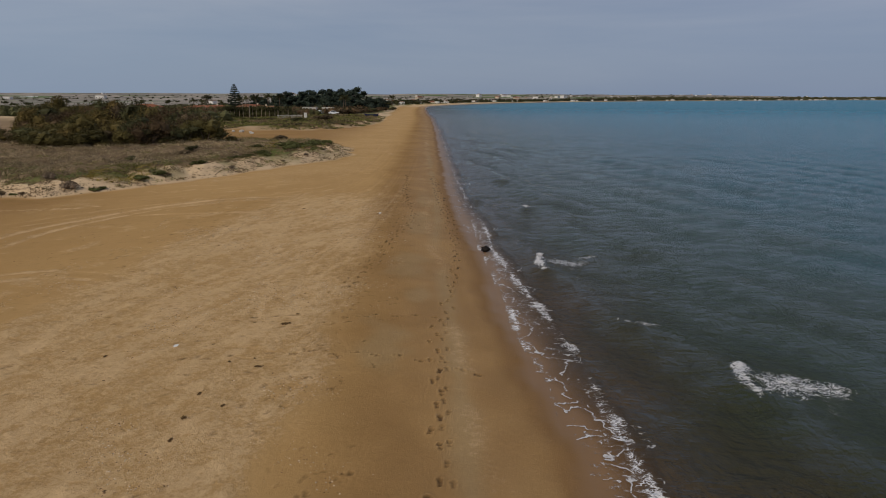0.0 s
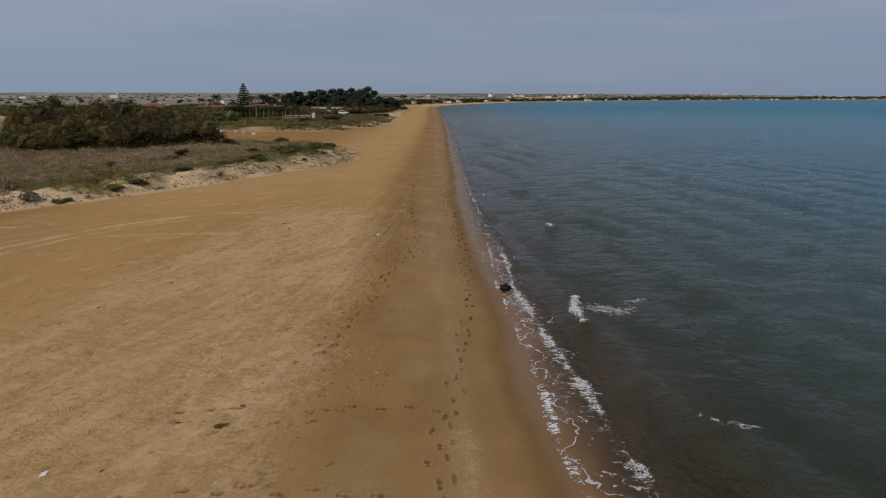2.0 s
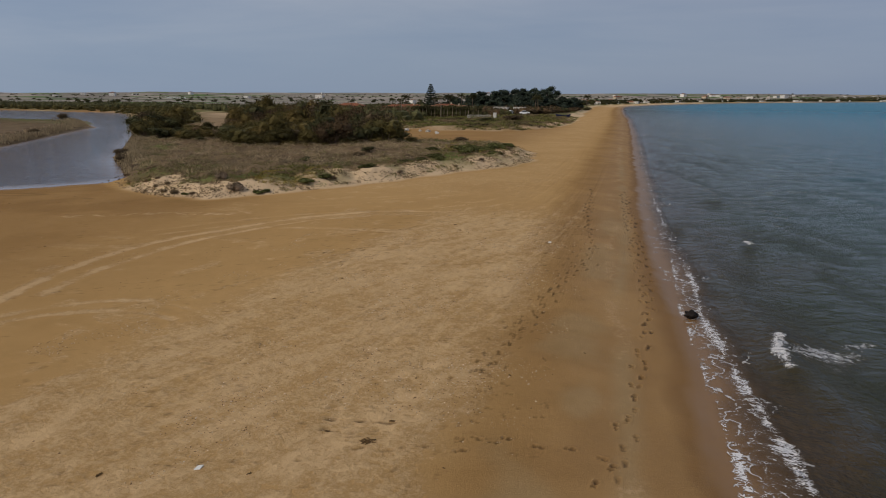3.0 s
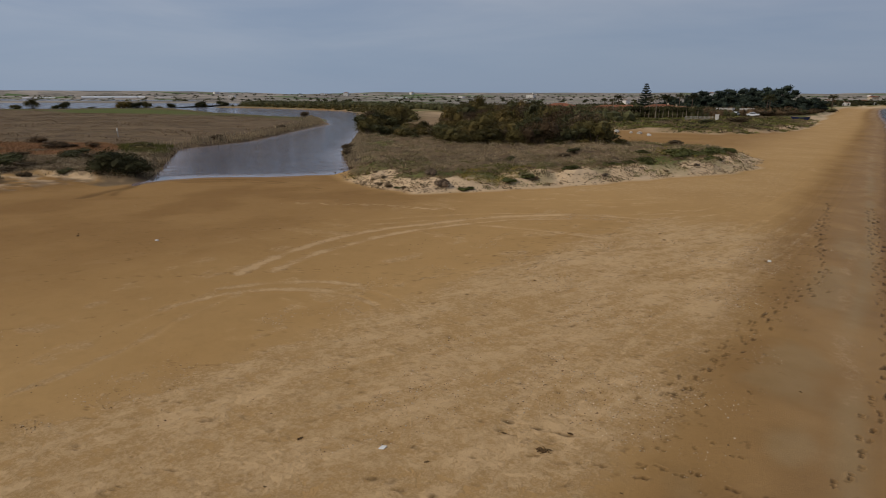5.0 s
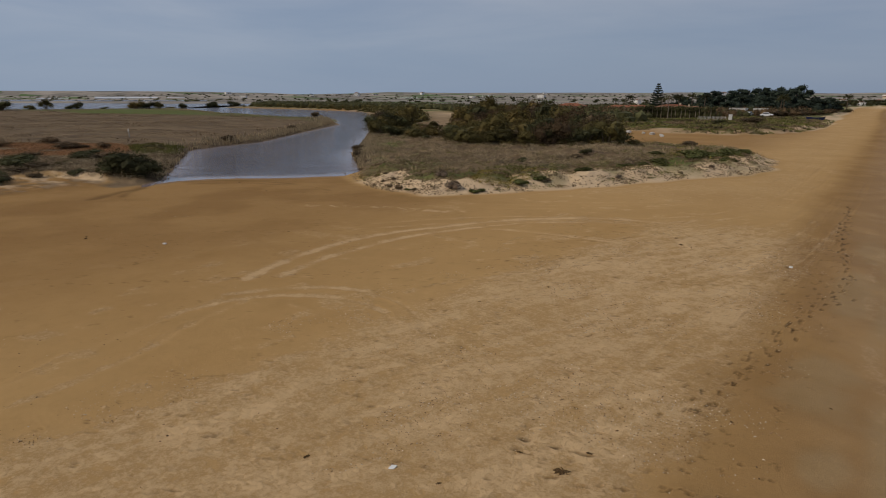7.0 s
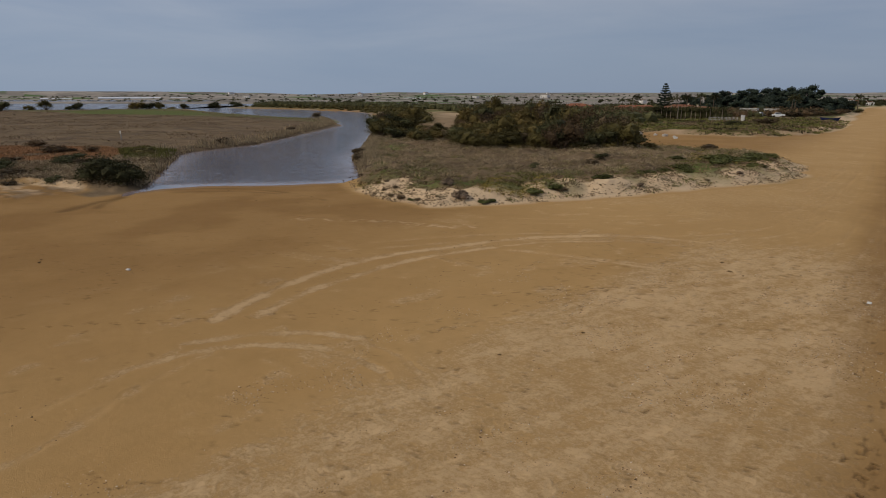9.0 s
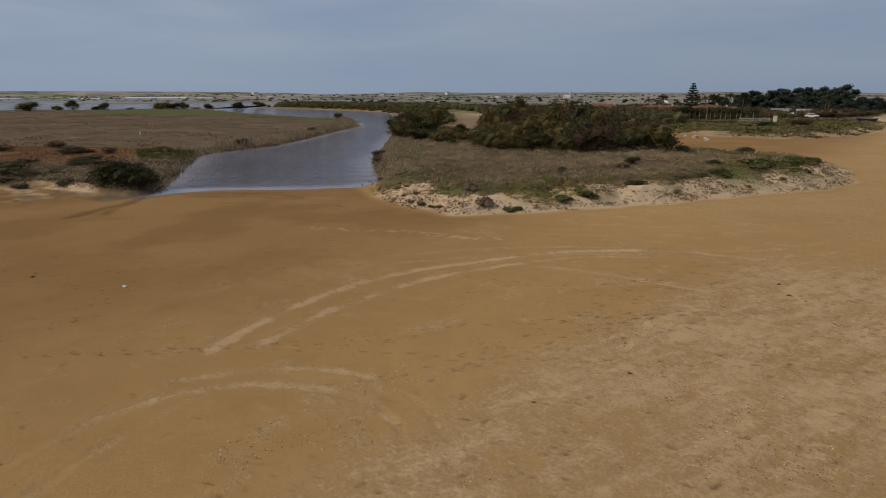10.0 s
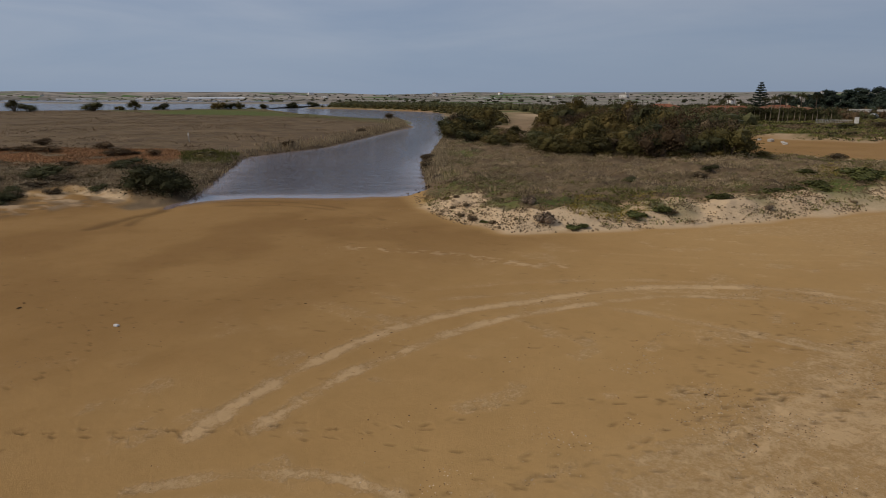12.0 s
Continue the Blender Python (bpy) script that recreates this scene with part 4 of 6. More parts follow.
# ---- sea ----
sx = np.array([-20 - v for v in outward(0, 1.0, 60, 1.3)][::-1] + spread(-20, [(-3, 0.8), (18, 0.18), (40, 0.5)]) + [40 + v for v in outward(0, 0.6, 4880, 1.1)])
sy = np.array([6 - v for v in outward(0, 0.5, 4880, 1.13)][::-1] + spread(6, [(44, 0.18), (62, 0.3), (100, 0.6)]) + [100 + v for v in outward(0, 0.7, 4780, 1.08)])
SX, SY = np.meshgrid(sx, sy)
shore_d = -shore(SX, SY)
calm = ramp(shore_d, 0.3, 4.0) * (1 - ramp(np.hypot(SX, SY), 90, 260))
lean = shore_d + 0.22 * SY
swell = (0.035 + 0.05 * (1 - ramp(shore_d, 6, 16))) * np.sin(lean * 1.25 + 4.5 * vnoise(SX, SY, 7.0, 2, 1.0)) * ramp(vnoise(SX, SY, 11.0, 2, 5.0), 0.3, 0.6)
swell = swell + 0.10 * (vnoise(SX * 0.8 + SY * 0.5, (SY * 0.8 - SX * 0.5) * 2.2, 2.6, 4, 2.0) - 0.5)
SZ = SEA + swell * calm
foam = np.zeros_like(SX)
# long swells that run in slantwise to the beach
for line, high, wide in [([(3.0, 48), (4.0, 36), (4.7, 29.5), (6.1, 21.5), (7.7, 15.8), (9.6, 10)], 0.16, 1.1), ([(7.0, 60), (9.2, 42), (11.4, 30), (14.2, 21), (18, 12)], 0.15, 1.4), ([(14, 66), (17.5, 47), (21.5, 33), (27, 22)], 0.14, 1.7), ([(22, 80), (28, 56), (36, 36)], 0.13, 2.0)]:
    d = line_distance(SX, SY, soft(line)) * np.where(inside(SX, SY, line + [(-200, line[-1][1]), (-200, line[0][1])]), 1.5, 0.75) + 0.8 * (vnoise(SX, SY, 2.5, 3, high * 100) - 0.5)
    SZ = SZ + high * np.exp(-(d / wide) ** 2) * (0.5 + 0.7 * vnoise(SX, SY, 6.0, 2, 3.0))
# line of the spent wave, and the breakers: line, half width, height, strength
SWASH = soft([(4.4, 8), (4.2, 13.6), (4.15, 16.2), (4.0, 19), (3.8, 21.9), (3.4, 24.5), (3.2, 26.3), (2.8, 29.6), (2.5, 33), (2.6, 37.4), (1.9, 46.1), (1.0, 66), (0.3, 101), (-0.6, 137), (-1.9, 176), (-4.4, 281)])
LEAD = soft([(3.2, 8), (2.9, 12), (2.5, 13.4), (2.9, 14.8), (3.0, 16.8), (2.5, 19.4), (2.5, 22.9), (2.2, 26.5), (2.0, 30.9), (1.75, 34), (1.9, 38.1), (1.6, 46)])
wob = 0.9 * (vnoise(SX, SY, 1.4, 3, 4.0) - 0.5)
d = line_distance(SX, SY, SWASH) + 0.5 * wob
surf = ramp(vnoise(SX, SY, 4.0, 3, 14.0), 0.34, 0.56)
crest = 1 - ramp(SY, 20, 26)
foam = np.maximum(foam, (0.42 + 0.34 * surf + 0.06 * crest) * (1 - ramp(d, 0.0, 0.34 - 0.1 * ramp(SY, 40, 80))) * (1 - 0.75 * ramp(SY, 110, 260)))
d = line_distance(SX, SY, LEAD) + 0.4 * wob
foam = np.maximum(foam, (0.52 + 0.3 * surf) * (1 - ramp(d, 0.0, 0.19)) * (1 - ramp(SY, 40, 46)))
belt = inside(SX, SY, LEAD + SWASH[::-1][-len(SWASH) // 2:])
between = belt & (SY < 42)
foam = np.where(between, np.maximum(foam, 0.12 + 0.28 * surf), foam)
# head of a breaker: line, half width, height, strength; and the flecks that trail behind it: centre, half length, half width, turn
BREAKERS = [([(4.75, 30.0), (4.45, 28.8), (4.6, 27.4)], 0.3, 0.14, 1.0), ([(8.6, 16.9), (8.2, 15.9), (8.35, 15.2)], 0.34, 0.16, 1.0), ([(6.15, 21.0), (6.3, 20.6), (6.7, 20.4)], 0.2, 0.07, 0.9), ([(5.9, 45.4), (5.95, 44.6)], 0.24, 0.08, 0.9), ([(13.3, 58.2), (13.2, 57.4)], 0.24, 0.08, 0.85), ([(11.6, 12.3), (12.4, 11.2)], 0.3, 0.1, 0.9)]
TRAINS = [(6.0, 29.2, 1.7, 0.8, 0.42, 0.62), (7.2, 30.4, 1.1, 0.5, 0.4, 0.5), (9.6, 15.9, 1.7, 1.25, 0.08, 0.66), (10.6, 15.9, 1.0, 0.8, 0.2, 0.66), (7.0, 20.4, 0.6, 0.3, -0.1, 0.62), (12.8, 11.0, 1.4, 0.8, 0.1, 0.7)]
for line, half, high, strength in BREAKERS:
    d = line_distance(SX, SY, soft(line)) + 0.35 * wob
    foam = np.maximum(foam, strength * (0.85 + 0.4 * vnoise(SX, SY, 0.5, 3, 33.0)) * (1 - ramp(d + 0.25 * wob, -0.1, half * 1.25)))
    SZ = SZ + high * np.exp(-(d / (half * 1.3)) ** 2)
for cx, cy, long, wide, turn, strength in TRAINS:
    a, b = (SX - cx) * math.cos(turn) + (SY - cy) * math.sin(turn), (SY - cy) * math.cos(turn) - (SX - cx) * math.sin(turn)
    d = np.sqrt((a / long) ** 2 + (b / wide) ** 2) + 0.8 * wob
    foam = np.maximum(foam, strength * (1 - ramp(d, 0.35, 1.15)))
film = np.clip((shore_d - 0.35) / 2.4, 0, 1)
depth = np.clip(0.42 * (1 - np.exp(-np.maximum(shore_d, 0) / 9.0)) + 0.6 * (1 - np.exp(-np.maximum(shore_d - 6 + 0.25 * np.maximum(SY - 60, 0) * ramp(shore_d, 8, 80), 0) / 95.0)), 0, 1)
away = ramp(np.hypot(SX, SY), 30, 500)
keep = (shore_d > -0.6)[:-1, :-1] | (shore_d > -0.6)[1:, 1:]
sea = sheet("sea_water", sx, sy, SZ, SEA_WATER, keep, {"water": np.stack([depth, foam, film, away], -1)})
tagged(sea, "shallow rippled sea with thin lines of white foam", "sea", kind="structure")


def pool(name, poly, label):
    """Still water that fills a hollow of the ground."""
    xs, ys = [p[0] for p in poly], [p[1] for p in poly]
    w = max(max(xs) - min(xs), max(ys) - min(ys)) / 170
    px, py = np.arange(min(xs) - 4, max(xs) + 4 + w, w), np.arange(min(ys) - 4, max(ys) + 4 + w, w)
    X, Y = np.meshgrid(px, py)
    rim = area(X, Y, poly)
    d = rim < 1.0 + w
    calm = ramp(-rim, 0.3, 4.0)
    ob = sheet(name, px, py, np.full(X.shape, LAGOON), STILL_WATER, d[:-1, :-1] | d[1:, 1:], {"calm": np.stack([calm] * 4, -1)})
    return tagged(ob, label, "water", kind="structure")


pool("river_water", RIVER, "grey river mouth with wind ripples behind the sand bar")
pool("lagoon_water", PONDS, "pale flat lagoon behind the marsh")
pool("salt_pan_water", PANS, "pale shallow salt pans on the plain")


# ---- building blocks of things ----
class Shape:
    """Collects pieces of one mesh."""

    def __init__(self):
        self.v, self.f, self.n = [], [], 0

    def add(self, verts, faces):
        self.v.append(np.asarray(verts, float).reshape(-1, 3))
        self.f += [tuple(int(i) + self.n for i in face) for face in faces]
        self.n += len(self.v[-1])
        return self

    def box(self, x0, y0, z0, x1, y1, z1, chamfer=0.0):
        c = chamfer
        if c <= 0:
            self.add([(x, y, z) for z in (z0, z1) for x, y in ((x0, y0), (x1, y0), (x1, y1), (x0, y1))], [(3, 2, 1, 0), (4, 5, 6, 7), (0, 1, 5, 4), (1, 2, 6, 5), (2, 3, 7, 6), (3, 0, 4, 7)])
        else:
            ring = [(x0 + c, y0), (x1 - c, y0), (x1, y0 + c), (x1, y1 - c), (x1 - c, y1), (x0 + c, y1), (x0, y1 - c), (x0, y0 + c)]
            top = [(min(max(x, x0 + c), x1 - c), min(max(y, y0 + c), y1 - c)) for x, y in ring]
            self.add([(x, y, z0) for x, y in ring] + [(x, y, z1 - c) for x, y in ring] + [(x, y, z1) for x, y in top],
                     [tuple(range(7, -1, -1))] + [(i, (i + 1) % 8, 8 + (i + 1) % 8, 8 + i) for i in range(8)] + [(8 + i, 8 + (i + 1) % 8, 16 + (i + 1) % 8, 16 + i) for i in range(8)] + [tuple(range(16, 24))])
        return self

    def tube(self, points, radii, sides=6, cap=True):
        verts, faces = [], []
        for k, (p, r) in enumerate(zip(points, radii)):
            a, b = Vector(points[max(0, k - 1)]), Vector(points[min(len(points) - 1, k + 1)])
            q = (b - a).to_track_quat("Z", "Y")
            for i in range(sides):
                w = 2 * math.pi * i / sides
                verts.append(Vector(p) + q @ Vector((r * math.cos(w), r * math.sin(w), 0)))
        for k in range(len(points) - 1):
            for i in range(sides):
                j = (i + 1) % sides
                faces.append((k * sides + i, k * sides + j, (k + 1) * sides + j, (k + 1) * sides + i))
        if cap:
            faces += [tuple(range(sides - 1, -1, -1)), tuple(range((len(points) - 1) * sides, len(points) * sides))]
        return self.add([tuple(v) for v in verts], faces)

    def leaves(self, at, size, rng, lift=0.3):
        """A small bent leaf sprig at every place: two triangles with a fold."""
        n = len(at)
        size = np.broadcast_to(size, (n,))[:, None] * rng.uniform(0.7, 1.3, (n, 1))
        a = rng.normal(size=(n, 3))
        a[:, 2] = a[:, 2] * 0.7 + lift
        a /= np.linalg.norm(a, axis=1)[:, None]
        b = np.cross(a, rng.normal(size=(n, 3)))
        b /= np.linalg.norm(b, axis=1)[:, None] + 1e-9
        c = np.cross(a, b)
        v = np.stack([at - a * size * 0.5, at + b * size * 0.32 + c * size * 0.1, at + a * size * 0.5, at - b * size * 0.32 + c * size * 0.1], 1)
        base = np.arange(n)[:, None] * 4
        self.v.append(v.reshape(-1, 3))
        self.f += [tuple(r) for r in (np.concatenate([base, base + 1, base + 2, base + 3], 1) + self.n).tolist()]
        self.n += 4 * n
        return self

    def blades(self, at, tall, wide, rng, spread=0.45):
        """A bent blade at every place."""
        n = len(at)
        tall = np.broadcast_to(tall, (n,)) * rng.uniform(0.6, 1.25, n)
        wide = np.broadcast_to(wide, (n,))
        turn, out = rng.uniform(0, 2 * np.pi, n), rng.uniform(0.1, 1, n) * spread
        dx, dy = np.cos(turn), np.sin(turn)
        side = np.stack([-dy * wide, dx * wide, np.zeros(n)], 1)
        tip = at + np.stack([dx * out * tall, dy * out * tall, tall], 1)
        mid = at + np.stack([dx * out * tall * 0.3, dy * out * tall * 0.3, tall * 0.6], 1)
        v = np.stack([at - side, at + side, mid + side * 0.8, tip, mid - side * 0.8], 1)
        base = np.arange(n)[:, None] * 5 + self.n
        self.v.append(v.reshape(-1, 3))
        self.f += [tuple(r) for r in np.concatenate([base + i for i in range(5)], 1).tolist()]
        self.n += 5 * n
        return self

    def blob(self, x, y, z, rx, ry, rz, rough=0.25, detail=2, seed=0):
        bm = bmesh.new()
        bmesh.ops.create_icosphere(bm, subdivisions=detail, radius=1.0)
        verts = []
        for v in bm.verts:
            k = 1 + rough * noise.noise(v.co * 1.7 + Vector((seed * 3.1, seed, 0)))
            verts.append((x + v.co.x * rx * k, y + v.co.y * ry * k, z + v.co.z * rz * k))
        faces = [[v.index for v in f.verts] for f in bm.faces]
        bm.free()
        return self.add(verts, faces)

    def mesh(self, name, mat, smooth=False):
        me = bpy.data.meshes.new(name)
        me.from_pydata(np.concatenate(self.v).tolist(), [], self.f)
        me.materials.append(mat)
        if smooth:
            me.polygons.foreach_set("use_smooth", np.ones(len(me.polygons), bool))
        me.update()
        return me


def part(name, shape, mat, parent, label="", smooth=False):
    ob = new(name, shape.mesh(name, mat, smooth))
    ob.parent = parent
    return tagged(ob, label) if label else ob


def thing(name, label, category, group="", m=None):
    ob = new(name)
    ob.empty_display_size = 0.2
    if m is not None:
        ob.matrix_basis = m
    return tagged(ob, label, category, group)


def single(name, shape, mat, label, category, m=None, group="", kind="", smooth=False):
    ob = new(name, shape.mesh(name, mat, smooth))
    if m is not None:
        ob.matrix_basis = m
    return tagged(ob, label, category, group, kind)


def stand(x, y, turn=0.0, size=1.0, sink=0.05, tall=1.0):
    return pose(x, y, height(x, y) - sink, 0, 0, turn) @ Matrix.Diagonal((size, size, size * tall, 1))


def repeat(ob, m):
    """A copy of a thing at the pose and size m, whatever the size of the first one."""
    return copy_thing(ob, m @ Matrix.Diagonal([1 / v for v in ob.scale]).to_4x4())


def scatter(poly, spacing, rng, jitter=0.45):
    xs, ys = [p[0] for p in poly], [p[1] for p in poly]
    X, Y = np.meshgrid(np.arange(min(xs), max(xs), spacing), np.arange(min(ys), max(ys), spacing))
    X, Y = X.ravel(), Y.ravel()
    X, Y = X + rng.uniform(-jitter, jitter, len(X)) * spacing, Y + rng.uniform(-jitter, jitter, len(X)) * spacing
    ok = inside(X, Y, poly)
    return X[ok], Y[ok]


def lobed(rng, lobes, wide, tall, count, low=0.1):
    """Places on the skin of a lumpy crown."""
    out = []
    centres = []
    for k in range(lobes):
        w, r = rng.uniform(0, 2 * np.pi), wide * math.sqrt(rng.uniform(0, 0.45))
        centres.append((r * math.cos(w), r * math.sin(w), tall * rng.uniform(0.35, 0.72), wide * rng.uniform(0.38, 0.6)))
    for cx, cy, cz, cr in centres:
        n = count // lobes
        d = rng.normal(size=(n, 3))
        d /= np.linalg.norm(d, axis=1)[:, None]
        rad = cr * (1 - 0.35 * rng.random((n, 1)) ** 2 + 0.12 * rng.normal(size=(n, 1)))
        p = np.array([cx, cy, cz]) + d * rad * np.array([1, 1, 0.75])
        out.append(p[p[:, 2] > low * tall])
    return np.concatenate(out), centres


def bush(rng, mat, label, wide=1.0, tall=1.4, leaves=1800, leaf=0.085, lobes=9, group="bushes of the thicket"):
    """A dense shrub, about two units wide, that stands at the origin."""
    b = thing("bush", label, "bush", group)
    at, centres = lobed(rng, lobes, wide, tall, leaves)
    crown = Shape()
    for k, (cx, cy, cz, cr) in enumerate(centres):
        crown.blob(cx, cy, cz, cr * 0.6, cr * 0.6, cr * 0.45, 0.6, 1, k)
    skirt = np.stack([rng.normal(0, wide * 0.5, leaves // 6), rng.normal(0, wide * 0.5, leaves // 6), rng.uniform(0, tall * 0.35, leaves // 6)], 1)
    crown.leaves(np.concatenate([at, skirt]), leaf, rng)
    part("foliage", crown, mat, b)
    stems = Shape()
    for cx, cy, cz, cr in centres:
        stems.tube([(cx * 0.1, cy * 0.1, -0.05), (cx * 0.5, cy * 0.5, cz * 0.5), (cx, cy, cz)], [0.05, 0.035, 0.015], 5)
    part("stem", stems, BARK, b)
    return b


# ---- thicket behind the dune ----
rng = np.random.default_rng(11)
KINDS = [bush(rng, LEAF, "dense olive-green evergreen bush in the dune thicket"), bush(rng, LEAF, "broad olive-green bush with yellowing tips", 1.1, 1.25, lobes=9),
         bush(rng, LEAF_DARK, "dark green dense bush in the dune thicket", 1.0, 1.45), bush(rng, LEAF_GREY, "grey-brown half-bare bush in the thicket", 1.0, 1.5, lobes=8),
         bush(rng, LEAF_RUST, "rusty brown bush in the thicket", 1.0, 1.3, lobes=6), bush(rng, LEAF, "tall olive-green bush with a ragged crown", 0.9, 1.8, lobes=8)]
used = [False] * len(KINDS)


def plant(kind, x, y, size, tall=1.0, turn=None):
    turn = random.uniform(0, 360) if turn is None else turn
    m = stand(x, y, turn, size, 0.1, tall)
    if not used[kind]:
        KINDS[kind].matrix_basis = m
        used[kind] = True
        return KINDS[kind]
    return repeat(KINDS[kind], m)


THICKET = [(-98, 116), (-90, 104), (-81, 97), (-71, 92.5), (-66.5, 90), (-61, 91), (-56, 85), (-52, 82), (-47.0, 81.5), (-41, 82.5), (-36, 87), (-33.0, 93), (-38, 102.5), (-46, 108), (-60, 130), (-76, 148), (-92, 152), (-85, 136), (-92, 126)]
bx, by = scatter(THICKET, 3.6, rng)
for x, y in zip(bx, by):
    if inside(np.array([x]), np.array([y]), GLADE)[0]:
        continue
    front = ramp(np.array([y]), 94, 150)[0]
    kind = random.choices(range(6), (3.6, 3.6, 3.0, 2.2, 1.6, 2.2))[0]
    low = inside(np.array([x]), np.array([y]), [(-84, 96), (-62, 86), (-59, 95), (-70, 106), (-88, 116)])[0]
    plant(kind, x, y, random.uniform(1.4, 1.9) if low else random.uniform(1.8, 3.0), random.uniform(0.6, 0.8) if low else random.uniform(0.72, 1.15) + 0.55 * front)
# the dense edge with its big round bushes, and single bushes on the dune
for kind, x, y, size, tall in [(2, -41.5, 99.5, 3.2, 1.15), (4, -45.5, 103, 3.3, 1.2), (3, -39.2, 98.6, 2.8, 1.15), (0, -49.5, 106, 3.3, 1.25), (2, -54, 112, 3.4, 1.3), (3, -58, 117, 3.3, 1.3), (3, -37.6, 97.0, 3.3, 1.05), (2, -34.6, 97.6, 1.3, 0.8), (3, -39.6, 93.0, 2.7, 0.95), (1, -51.2, 83.4, 2.5, 0.8), (0, -46.3, 83.4, 2.5, 0.8), (2, -55.9, 86.4, 2.5, 0.8), (1, -66.5, 90.5, 1.9, 0.75), (0, -83, 99, 2.8, 0.9), (5, -90, 106, 2.6, 0.85), (2, -41.0, 84.5, 2.4, 0.85), (2, -76, 94.5, 2.0, 0.75), (0, -61, 92, 1.9, 0.75),
                               (3, -64.4, 74.2, 1.2, 0.7), (3, -62.6, 72.4, 1.0, 0.6), (3, -59.8, 69.4, 0.9, 0.7), (3, -61.0, 70.4, 0.8, 0.6), (2, -48.5, 83.8, 0.8, 0.6), (2, -63.5, 88.5, 0.9, 0.55), (2, -30.6, 76.4, 0.8, 0.7), (3, -25.2, 97.0, 1.3, 0.5), (3, -29.8, 72, 0.9, 0.55), (2, -33, 66, 0.7, 0.6)]:
    plant(kind, x, y, size, tall)
for x, y, size in [(-40.5, 83.5, 1.1), (-37.5, 85.5, 1.2), (-35.0, 88.5, 1.2), (-33.0, 91.5, 1.0), (-44.5, 81.8, 1.0), (-32.0, 95.0, 1.0), (-36.0, 84.0, 0.8)]:
    plant(1, x, y, size, 0.6)
# bushes on the marsh beside the river mouth
for kind, x, y, size, tall in [(2, -59.8, 40.0, 1.9, 0.72), (2, -61.4, 39.6, 2.5, 0.72), (2, -63.2, 38.9, 2.0, 0.66), (3, -65.0, 41.4, 1.7, 0.55), (3, -67.4, 43.4, 1.6, 0.5), (3, -69.5, 41.0, 1.4, 0.45), (2, -75.6, 34.6, 1.9, 0.5), (2, -77.6, 35.8, 2.0, 0.52), (3, -73.4, 35.8, 1.4, 0.42), (2, -80.6, 43.4, 1.8, 0.42), (2, -82.6, 44.6, 2.0, 0.42), (3, -79.0, 44.4, 1.5, 0.4), (2, -66.2, 29.6, 1.5, 0.55), (3, -67.8, 30.8, 1.2, 0.5), (2, -64.8, 28.4, 1.2, 0.45), (3, -70.5, 33.0, 1.2, 0.4), (4, -96.2, 48.4, 1.7, 0.45), (4, -97.6, 50.4, 1.5, 0.4), (4, -109.6, 41.4, 1.8, 0.45), (4, -107.0, 43.6, 1.9, 0.42), (4, -112, 39, 1.5, 0.4),
                               (3, -68, 33.5, 0.8, 0.7), (2, -69.5, 31.0, 0.9, 0.6), (4, -99, 50, 1.4, 0.6), (4, -94, 52.5, 1.2, 0.7), (4, -108, 51, 1.6, 0.6), (4, -120, 46, 1.6, 0.6), (1, -88, 56.4, 1.6, 0.45), (1, -85.5, 55.4, 1.5, 0.42), (1, -90.5, 57.4, 1.3, 0.42), (3, -118, 107, 1.5, 0.6), (2, -71, 42.5, 0.9, 0.6),
                               (3, -76, 30.5, 1.3, 0.5), (3, -178, 168, 2.0, 0.9), (4, -96, 74, 1.1, 0.8), (2, -66.5, 36.5, 0.9, 0.6), (3, -86, 40, 1.4, 0.45)]:
    plant(kind, x, y, size, tall)

# row of trees on the bank of the lagoon
for kind, x, y, size, tall in [(5, -407, 106, 4.2, 1.0), (2, -388, 108, 4.2, 0.8), (2, -376, 134, 5.2, 0.75), (1, -394, 154, 2.6, 0.9), (5, -388, 160, 3.6, 1.1), (2, -390, 177, 3.6, 0.9), (2, -393, 174, 2.6, 0.7), (1, -381, 207, 4.8, 0.8), (2, -376, 212, 3.6, 0.9), (0, -388, 225, 3.8, 1.0),
                               (2, -435, 270, 3.8, 0.8), (2, -442, 298, 4.6, 0.8), (0, -446, 303, 4.0, 0.7), (2, -454, 327, 5.2, 0.7), (0, -430, 60, 4.0, 0.9), (2, -440, 30, 4.5, 0.8), (2, -400, 141, 2.4, 0.5), (2, -386, 190, 2.4, 0.5), (1, -400, 240, 2.4, 0.5)]:
    plant(kind, x, y, size * 1.12, tall * 0.95).location.z -= 0.5


# ---- far woods and scrub that nobody could count ----
def woodland(name, label, poly, spacing, size, tall, mat, rng, leaf=0.52, per=50):
    x, y = scatter(poly, spacing, rng)
    z = relief(x, y)[0]
    s = Shape()
    for px, py, pz in zip(x, y, z):
        r, h = size * rng.uniform(0.6, 1.3), tall * rng.uniform(0.6, 1.2)
        d = rng.normal(size=(per, 3))
        d /= np.linalg.norm(d, axis=1)[:, None]
        d[:, 2] = np.abs(d[:, 2]) * 0.85 + 0.06
        s.leaves(np.array([px, py, pz]) + d * np.array([r, r, h]) * rng.uniform(0.75, 1.05, (per, 1)), leaf, rng)
        s.blob(px, py, pz + h * 0.3, r * 0.6, r * 0.6, h * 0.42, 0.6, 1, px)
    return single(name, s, mat, label, "trees", kind="stuff")


